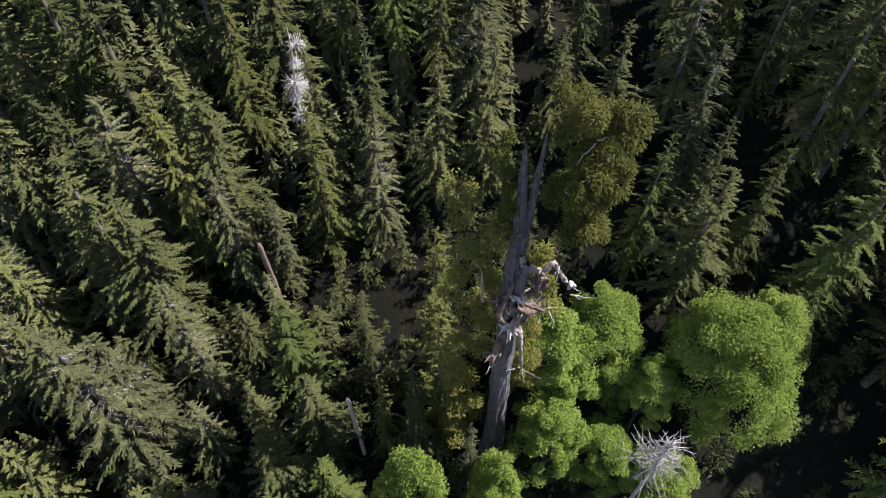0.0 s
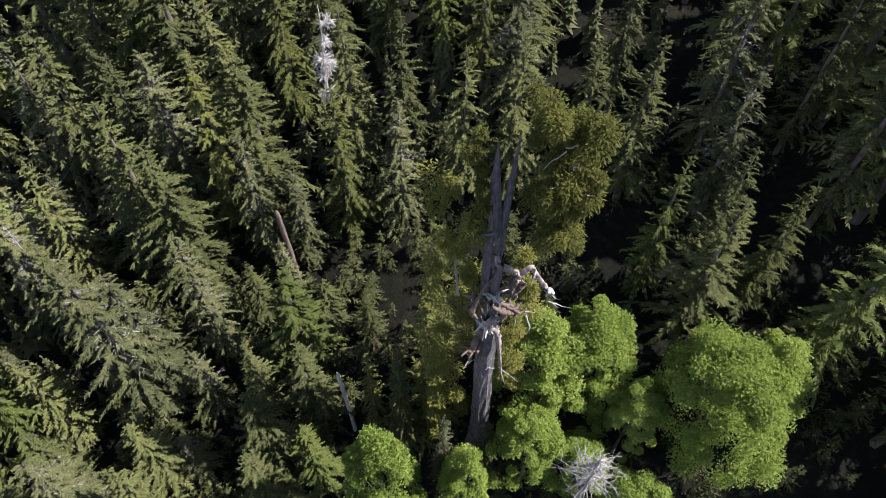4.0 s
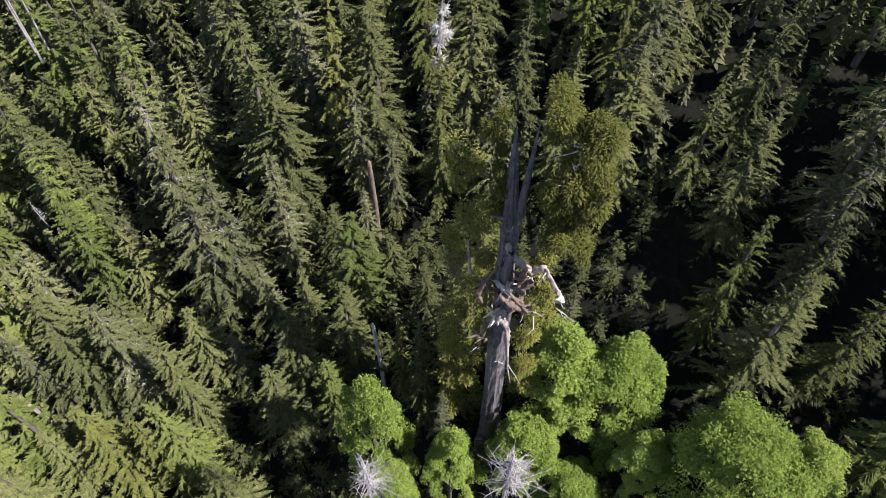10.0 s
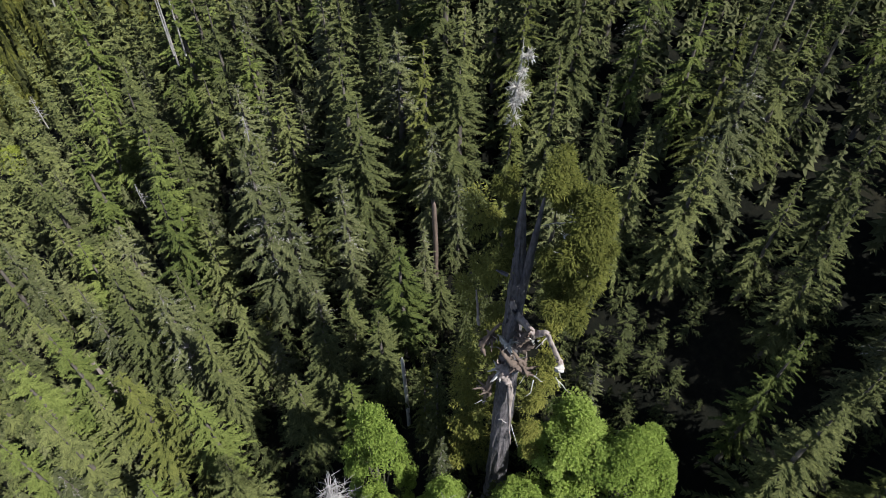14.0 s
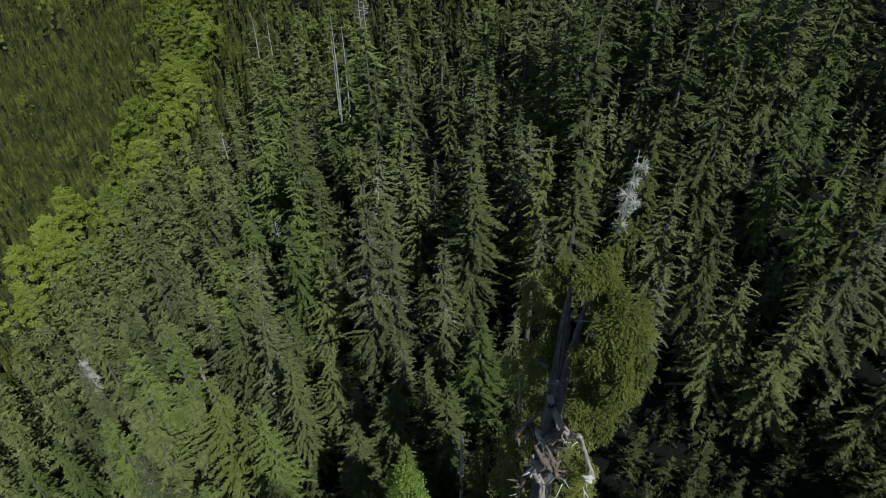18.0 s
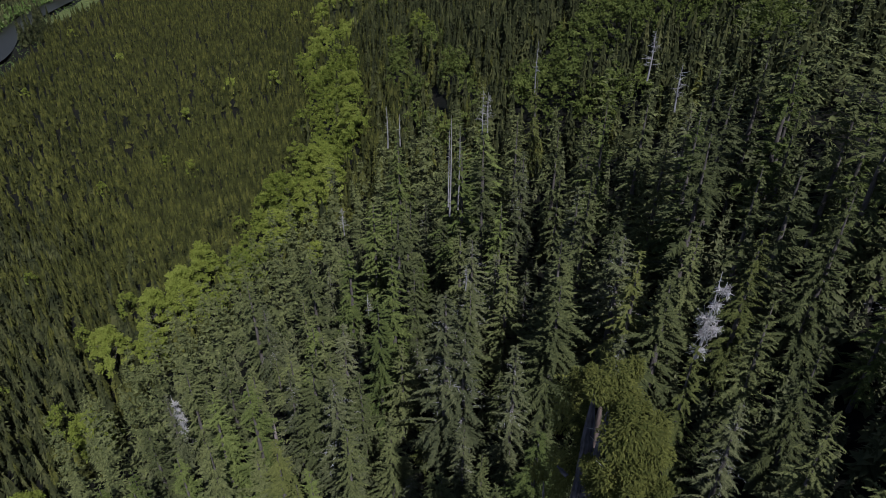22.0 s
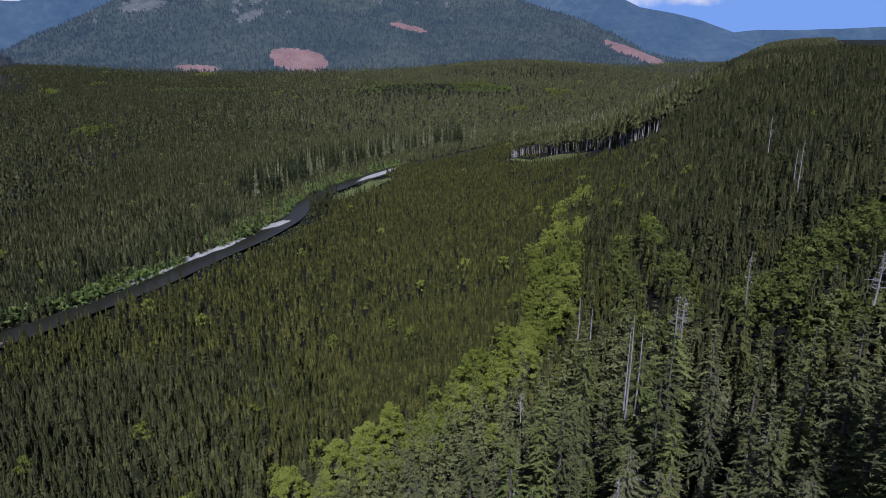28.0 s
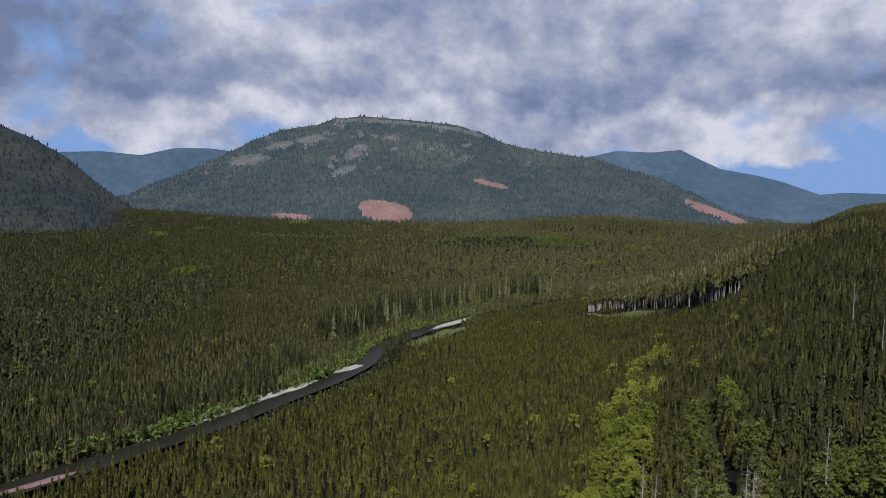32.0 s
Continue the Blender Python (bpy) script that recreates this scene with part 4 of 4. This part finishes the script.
p = p[~done & ~regrown(p) & (river_gap(p) > 30) & (np.abs(p[:, 0]) < 0.7 * p[:, 1] + 40)]
leafy = (patchy(p, 0.006, 3) > 0.55) | (np.random.default_rng(8).random(len(p)) < 0.008)
west = shaded_mix(p)
scatter("far_forest", p[~leafy & ~west], T_F, M_FAR, "wide conifer forest on the valley floor", 0.7, 1.3, 8)
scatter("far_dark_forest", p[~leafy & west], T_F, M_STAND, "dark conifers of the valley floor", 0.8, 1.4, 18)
scatter("far_broadleaf", p[leafy], T_DF, M_YOUNG_D, "lighter broadleaf groves on the valley floor", 0.8, 1.3, 10)

crest = jittered(180, 900, 330, 1350, 10.5, 81)
lean = np.degrees(np.arctan2(crest[:, 0], crest[:, 1]))
crest = crest[(lean > 24) & (lean < 42) & (np.hypot(crest[:, 0], crest[:, 1]) > 640) & (patchy(crest, 0.012, 6) > -0.1) & ~regrown(crest)]
scatter("crest_stand", crest, T_YF, M_STAND, "dark uneven conifers over the crest of the hill", 1.2, 2.0, 82)

# tall trees with bare stems behind the clearing, and along the far bank
T_TALL = [star_sprays(trng, 57, 5.8, 12, 8, low=23, core=0.8, droop=0.5) for _ in range(4)]
T_BANK = [star_sprays(trng, 40, 5.6, 16, 9, low=3, core=0.55, droop=0.45) for _ in range(4)]


def stem_quads(h, r):
    a = np.arange(4) * math.pi / 2
    c = np.stack([np.cos(a) * r, np.sin(a) * r, np.zeros(4)], -1)
    t = c * np.array([0.4, 0.4, 1]) + np.array([0, 0, h])
    return np.stack([[c[k], c[(k + 1) % 4], t[(k + 1) % 4], t[k]] for k in range(4)])


def tall_row(name, line, deep, n, seed, side, label, tall=1.0):
    rng = np.random.default_rng(seed)
    line = np.asarray(line, float)
    t = rng.random(n) * (len(line) - 1)
    q = np.stack([np.interp(t, np.arange(len(line)), line[:, k]) for k in (0, 1)], -1)
    q = q + np.outer(rng.random(n) ** 1.5 * deep, side)
    scatter(name, q, T_TALL, M_TALL, label, tall * 0.75, tall * 1.05, seed + 1, cat="trees")
    scatter(name + "_stems", q, [stem_quads(52, 0.36)], M_STEM, "pale bare stems under the tall canopy", tall * 0.75, tall * 1.05, seed + 1, cat="trees")


tall_row("tall_copse", COPSE, 110, 620, 21, (0.8, 0.6), "row of tall conifers along the clearing", 0.86)
tall_row("upper_copse", [(416, 980), (450, 860), (500, 760)], 60, 160, 23, (0.75, 0.66), "tall conifers on the upper slope", 0.5)


def bank_row(name, line, deep, n, seed, side, label, lo, hi, mat):
    rng = np.random.default_rng(seed)
    line = np.asarray(line, float)
    t = rng.random(n) * (len(line) - 1)
    q = np.stack([np.interp(t, np.arange(len(line)), line[:, k]) for k in (0, 1)], -1)
    scatter(name, q + np.outer(rng.random(n) ** 1.6 * deep, side), T_BANK, mat, label, lo, hi, seed + 1, cat="trees")


BANK = [(-128, 880), (-112, 960), (-62, 1055), (20, 1160), (110, 1255), (225, 1345)]
bank_row("bank_conifers", BANK, 55, 190, 25, (-0.8, 0.6), "tall dark conifers along the far river bank", 0.7, 1.3, M_BANK)
bank_row("bank_firs", BANK, 30, 55, 45, (-0.8, 0.6), "tall grey-green conifers along the far river bank", 0.8, 1.45, M_PALE)
bank_row("bank_clump", [(-68, 798), (-56, 832), (-48, 862)], 14, 20, 27, (0.9, 0.1), "clump of conifers on the near river bank", 0.6, 0.95, M_STAND)
bank_row("lower_bank_conifers", [(-440, 345), (-330, 440), (-250, 550), (-190, 650), (-140, 770)], 60, 190, 29, (-0.8, 0.6), "scattered taller conifers behind the bank shrubs", 0.5, 0.9, M_BANK)
T_S = [leaf_cloud(trng, 6, 3.2, 0.0, 70, 8, 1.0) for _ in range(4)]
p = np.concatenate([jittered(x - a, x + a, y - b, y + b, 9.0 if a < 150 else 15.0, 61) for x, y, a, b in REGROWTH])
scatter("regrowth", p[regrown(p)], T_S, M_REGROW, "bright green regrowth on a logged slope", 1.2, 2.2, 62, cat="shrubs")
p = jittered(180, 330, 730, 1110, 5.5, 35)
scatter("clearing_scrub", p[segment_gap(p, CLEARING) < 24][::2], T_S, M_SHRUB, "low scrub growing over the clearing", 0.15, 0.45, 36, cat="shrubs")
p = jittered(-420, 120, 300, 1150, 4.5, 31)
near_bank = river_gap(p)
line_y = np.interp(p[:, 0], RIVER[:, 0], RIVER[:, 1])
far_b = (near_bank > 12) & (near_bank < 40) & (p[:, 1] > line_y) & (patchy(p, 0.02, 4) > -0.3)
low_b = p[(near_bank > 14) & (near_bank < 40) & (p[:, 1] < line_y) & (p[:, 1] > 560)]
scatter("low_scrub", low_b[::2], T_S, M_SHRUB, "low pale scrub on the near bank", 0.2, 0.5, 33, cat="shrubs")
p = p[far_b]
scatter("bank_shrubs", p, T_S, M_SHRUB, "light green shrubs and alders along the far bank", 0.6, 2.1, 32, cat="shrubs")

# ------------------------------------------------------------------ river


def ribbon(line, half, z, mat, name, label, cat):
    line = np.asarray(line, float)
    t = np.linspace(0, len(line) - 1, (len(line) - 1) * 8 + 1)
    c = np.stack([np.interp(t, np.arange(len(line)), line[:, k]) for k in (0, 1)], -1)
    for _ in range(4):
        c[1:-1] = (c[:-2] + 2 * c[1:-1] + c[2:]) / 4
    n = np.gradient(c, axis=0)
    n = np.stack([-n[:, 1], n[:, 0]], -1) / np.linalg.norm(n, axis=1)[:, None]
    v = np.concatenate([np.c_[c + n * half, np.full(len(c), z)], np.c_[c - n * half, np.full(len(c), z)]])
    k = np.arange(len(c) - 1)
    f = np.stack([k, k + 1, len(c) + k + 1, len(c) + k], -1)
    return tagged(new(name, mesh_of(name, v, f, mat)), label, cat, kind="structure")


WATER_Z = FLOOR_Z + 4.5
ribbon(RIVER, 13, WATER_Z, M_WATER, "water", "dark smooth river winding through the valley", "river")


def low_mound(name, x, y, long, wide, turn, high, mat, label, cat, seed, z=WATER_Z):
    """A flat bank with an uneven rim."""
    rng = np.random.default_rng(seed)
    rings, sides = 6, 36
    a = np.linspace(0, 2 * math.pi, sides, endpoint=False)
    rim = 1 + 0.16 * np.sin(2 * a + rng.random() * 6) + 0.1 * np.sin(5 * a + rng.random() * 6) + 0.06 * rng.normal(0, 1, sides)
    v = []
    for k in range(rings + 1):
        s = k / rings
        xx, yy = np.cos(a) * long * s * rim, np.sin(a) * wide * s * rim
        zz = high * (1 - s ** 2) - 0.8 * s ** 4 + 0.12 * rng.normal(0, 1, sides)
        v.append(np.stack([xx, yy, zz], -1))
    v = np.concatenate(v)
    i, j = np.meshgrid(np.arange(rings), np.arange(sides), indexing="ij")
    m = (j + 1) % sides
    f = np.stack([i * sides + j, i * sides + m, (i + 1) * sides + m, (i + 1) * sides + j], -1).reshape(-1, 4)
    ob = new(name, mesh_of(name, v, f, mat, True))
    ob.matrix_world = pose(x, y, z, 0, 0, turn)
    return tagged(ob, label, cat, kind="structure")


low_mound("gravel_bar_1", -108, 778, 26, 9, 62, 1.2, M_GRAVEL, "pale gravel bar in the river", "gravel bar", 1)
low_mound("gravel_bar_2", -160, 688, 44, 10, 57, 1.2, M_GRAVEL, "long pale gravel bar along the river bank", "gravel bar", 2)
low_mound("gravel_bar_3", -204, 612, 50, 6, 55, 0.8, M_GRAVEL, "gravel edge under bank shrubs", "gravel bar", 3)
low_mound("gravel_bar_4", 18, 1062, 75, 9, 55, 1.0, M_GRAVEL, "pale gravel bar at the bend", "gravel bar", 4)
# The logged soil's haze emission comes along on this near bank.
low_mound("gravel_bar_5", -282, 458, 36, 5, 52, 1.0, M_CUT, "bare brown river bank", "gravel bar", 6)


def draped(name, x, y, long, wide, turn, mat, label, cat, seed):
    """A patch of grass that follows the ground."""
    rng = np.random.default_rng(seed)
    rings, sides = 8, 32
    a = np.linspace(0, 2 * math.pi, sides, endpoint=False)
    rim = 1 + 0.2 * np.sin(2 * a + 1) + 0.12 * np.sin(5 * a + 2) + 0.07 * rng.normal(0, 1, sides)
    c, n = math.cos(radians(turn)), math.sin(radians(turn))
    v = []
    for k in range(rings + 1):
        u, w = np.cos(a) * long * k / rings * rim, np.sin(a) * wide * k / rings * rim
        px, py = x + u * c - w * n, y + u * n + w * c
        v.append(np.stack([px, py, ground(px, py) + 0.5], -1))
    i, j = np.meshgrid(np.arange(rings), np.arange(sides), indexing="ij")
    m = (j + 1) % sides
    f = np.stack([i * sides + j, i * sides + m, (i + 1) * sides + m, (i + 1) * sides + j], -1).reshape(-1, 4)
    return tagged(new(name, mesh_of(name, np.concatenate(v), f, mat, True)), label, cat, kind="structure")


draped("meadow", -10, 950, 75, 16, 55, M_MEADOW, "pale green meadow beside the river", "meadow", 5)
draped("clearing", 274, 1005, 85, 20, 108, M_MEADOW, "grassy clearing below the tall copse", "meadow", 7)

# ------------------------------------------------------------------ mountains and sky


def ridge(name, az, el, r0, r1, z0, mats, label, seed, rough=18.0, n=120, m=36, patches=(), rock=None, trees=0, faces=()):
    """A mountain as a sheet that climbs from r0 to its skyline at r1; az and el in degrees from the hill.
    patches, faces: logged areas and bare rock (az, el, half width, half height, lean); rock: least height of bare rock."""
    A = np.linspace(az[0], az[-1], n)
    E = np.interp(A, az, el)
    top = 100 + r1 * np.tan(np.radians(E))
    s = np.concatenate([np.linspace(0, 1, m), [1.06]])
    S, AA = np.meshgrid(s, np.radians(A), indexing="ij")
    R = np.meshgrid(r0 + (r1 - r0) * s, A, indexing="ij")[0]
    Z = z0 + (top[None] - z0) * np.where(S <= 1, S ** 1.15, 0.6)
    X, Y = R * np.sin(AA), R * np.cos(AA)
    wob = np.array([noise.fractal(Vector((x * 0.0035 + seed, y * 0.0035, 0)), 1.0, 2.0, 5) for x, y in zip(X.ravel(), Y.ravel())]).reshape(X.shape)
    Z = Z + wob * rough * np.clip(S * 3, 0, 1) * np.clip((1.05 - S) * 5, 0.15, 1)
    v = np.stack([X, Y, Z], -1)
    i, j = np.meshgrid(np.arange(len(s) - 1), np.arange(n - 1), indexing="ij")
    f = np.stack([i * n + j, i * n + j + 1, (i + 1) * n + j + 1, (i + 1) * n + j], -1).reshape(-1, 4)
    me = mesh_of(name, v.reshape(-1, 3), f, mats[0], True)
    for mt in mats[1:]:
        me.materials.append(mt)
    c = v.reshape(-1, 3)[f].mean(1)
    ca, ce = np.degrees(np.arctan2(c[:, 0], c[:, 1])), np.degrees(np.arctan2(c[:, 2] - 100, np.hypot(c[:, 0], c[:, 1])))
    idx = np.zeros(len(f), np.int32)
    wav = 0.25 * np.array([noise.noise(Vector((a * 3, e * 5, seed))) for a, e in zip(ca, ce)])
    if rock is not None:
        hgt = np.array([noise.fractal(Vector((a * 0.8, e * 1.3, seed + 5)), 0.7, 2.0, 5) for a, e in zip(ca, ce)])
        idx[(hgt + np.clip((ce - rock) * 0.22, -0.6, 0.25) > 0.72) & (ca < 8)] = 2
        rim = np.interp(ca, az, el) - ce
        idx[(rim < 0.42) & (rim > 0.12) & (ca > -9) & (ca < 3.2) & (wav > -0.08)] = 2
    for slot, places in ((2, faces), (1, patches)):
        for pa, pe, pw, ph, lean in places:
            u, w = (ca - pa) / pw, (ce - pe - lean * (ca - pa)) / ph
            idx[np.abs(u) ** 2.4 + np.abs(w) ** 2.4 + wav * (4 if slot == 2 else 1.6) < 1] = slot
    me.polygons.foreach_set("material_index", idx)
    ob = tagged(new(name, me), label, "mountain", kind="structure")
    if trees:
        rng = np.random.default_rng(seed)
        free = np.where((idx == 0) & (c[:, 2] < 1e4))[0]
        k = rng.choice(free, trees)
        q = c[k] + rng.normal(0, 6, (trees, 3)) * np.array([1, 1, 0])
        h = rng.uniform(9, 22, trees)
        th = rng.random(trees) * 3.14
        quads = []
        for turn in (0, 1.57):
            dx, dy = np.cos(th + turn) * h * 0.2, np.sin(th + turn) * h * 0.2
            zero = np.zeros(trees)
            b = q - np.stack([zero, zero, zero + 3], -1)
            quads.append(np.stack([b, b + np.stack([dx, dy, h * 0.4], -1), b + np.stack([zero, zero, h], -1), b + np.stack([-dx, -dy, h * 0.4], -1)], 1))
        tagged(new(name + "_forest", sprig_mesh(name + "_forest", np.concatenate(quads), mats[0])), "distant conifers on the mountain side", "forest", kind="stuff")
    return ob


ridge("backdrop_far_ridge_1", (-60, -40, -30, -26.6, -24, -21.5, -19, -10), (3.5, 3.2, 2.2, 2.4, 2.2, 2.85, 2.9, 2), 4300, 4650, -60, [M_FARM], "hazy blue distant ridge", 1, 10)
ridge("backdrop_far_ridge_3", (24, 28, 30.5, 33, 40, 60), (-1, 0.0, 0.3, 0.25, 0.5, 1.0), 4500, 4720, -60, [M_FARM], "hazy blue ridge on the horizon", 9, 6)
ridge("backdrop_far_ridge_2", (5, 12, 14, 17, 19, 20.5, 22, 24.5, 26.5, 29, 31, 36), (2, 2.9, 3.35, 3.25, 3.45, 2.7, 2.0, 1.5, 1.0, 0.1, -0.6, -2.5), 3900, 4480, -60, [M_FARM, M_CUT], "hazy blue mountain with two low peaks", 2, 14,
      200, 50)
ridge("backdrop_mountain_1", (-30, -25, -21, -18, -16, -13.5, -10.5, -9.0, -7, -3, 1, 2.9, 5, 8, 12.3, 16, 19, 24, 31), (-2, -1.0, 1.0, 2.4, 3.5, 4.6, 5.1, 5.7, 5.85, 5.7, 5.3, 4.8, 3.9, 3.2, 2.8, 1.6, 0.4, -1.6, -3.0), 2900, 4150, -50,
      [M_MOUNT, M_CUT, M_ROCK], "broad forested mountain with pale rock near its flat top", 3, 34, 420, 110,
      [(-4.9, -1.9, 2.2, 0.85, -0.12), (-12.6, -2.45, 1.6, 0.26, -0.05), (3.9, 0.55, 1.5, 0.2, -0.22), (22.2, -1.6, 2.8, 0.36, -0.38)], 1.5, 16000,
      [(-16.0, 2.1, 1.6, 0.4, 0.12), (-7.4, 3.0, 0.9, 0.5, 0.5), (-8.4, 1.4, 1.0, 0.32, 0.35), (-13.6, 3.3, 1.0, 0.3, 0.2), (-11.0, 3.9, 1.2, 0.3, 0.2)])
ridge("backdrop_mountain_2", (-70, -50, -40, -33, -31, -29, -26.5, -24), (5, 5, 4.6, 3.9, 3.1, 1.9, -0.4, -2.2), 2500, 3300, -60, [M_HILL], "forested hill at the valley's side, with cloud shadow in its colour", 4, 20, 120, 40, trees=4000)


def sky_sheet():
    m, nt, nodes, links, bsdf = material("cloudy_sky")
    tc = nodes.new("ShaderNodeTexCoord")
    xyz = nodes.new("ShaderNodeSeparateXYZ")
    links.new(tc.outputs["Object"], xyz.inputs[0])
    warp = noise_node(nt, 0.0016, 6.0, 0.55)
    level = maths(nt, "ADD", xyz.outputs[2], maths(nt, "MULTIPLY", maths(nt, "SUBTRACT", warp.outputs[0], 0.5), 700.0))
    height = maths(nt, "DIVIDE", level, 1500.0)
    n1 = noise_node(nt, 0.001, 10.0, 0.54, stretch=(1, 1, 1.3))
    n2 = noise_node(nt, 0.0008, 3.0, 0.5, stretch=(1.0, 1.0, 1.9))
    n3 = noise_node(nt, 0.0042, 12.0, 0.6, stretch=(1, 1, 1.25))
    bank = ramp(nt, height, [(0.16, (0.3, 0.3, 0.3)), (0.25, (0.56, 0.56, 0.56)), (0.5, (0.7, 0.7, 0.7)), (1.0, (0.62, 0.62, 0.62))])
    cover = maths(nt, "ADD", maths(nt, "MULTIPLY", n1.outputs[0], 0.7), maths(nt, "MULTIPLY", bank, 0.5))
    base = ramp(nt, height, [(0.22, (0.6, 0.6, 0.6)), (0.4, (0.58, 0.58, 0.58)), (0.47, (0.3, 0.3, 0.3)), (0.62, (0.4, 0.4, 0.4)), (0.8, (0.56, 0.56, 0.56)), (1.0, (0.6, 0.6, 0.6))])
    shade = maths(nt, "ADD", maths(nt, "MULTIPLY", base, 0.3), maths(nt, "ADD", maths(nt, "MULTIPLY", n2.outputs[0], 0.42), maths(nt, "MULTIPLY", n3.outputs[0], 0.28)))
    tint = ramp(nt, shade, [(0.4, (0.18, 0.22, 0.33)), (0.46, (0.28, 0.32, 0.43)), (0.52, (0.43, 0.45, 0.52)), (0.6, (0.7, 0.69, 0.71))])
    col = mix(nt, ramp(nt, cover, [(0.56, (0, 0, 0)), (0.63, (1, 1, 1))]), (0.24, 0.38, 0.64), tint)
    nodes.remove(bsdf)
    em = nodes.new("ShaderNodeEmission")
    links.new(col, em.inputs[0])
    links.new(em.outputs[0], nodes["Material Output"].inputs["Surface"])
    A, E = np.meshgrid(np.radians(np.linspace(-75, 75, 50)), np.radians(np.linspace(-5, 32, 14)), indexing="ij")
    R = 4800
    v = np.stack([R * np.sin(A) * np.cos(E), R * np.cos(A) * np.cos(E), 100 + R * np.sin(E)], -1).reshape(-1, 3)
    i, j = np.meshgrid(np.arange(49), np.arange(13), indexing="ij")
    f = np.stack([i * 14 + j, (i + 1) * 14 + j, (i + 1) * 14 + j + 1, i * 14 + j + 1], -1).reshape(-1, 4)
    return tagged(new("backdrop_sky", mesh_of("backdrop_sky", v, f, m, True)), "blue sky with broken grey and white clouds", "sky", kind="structure")


sky_sheet()
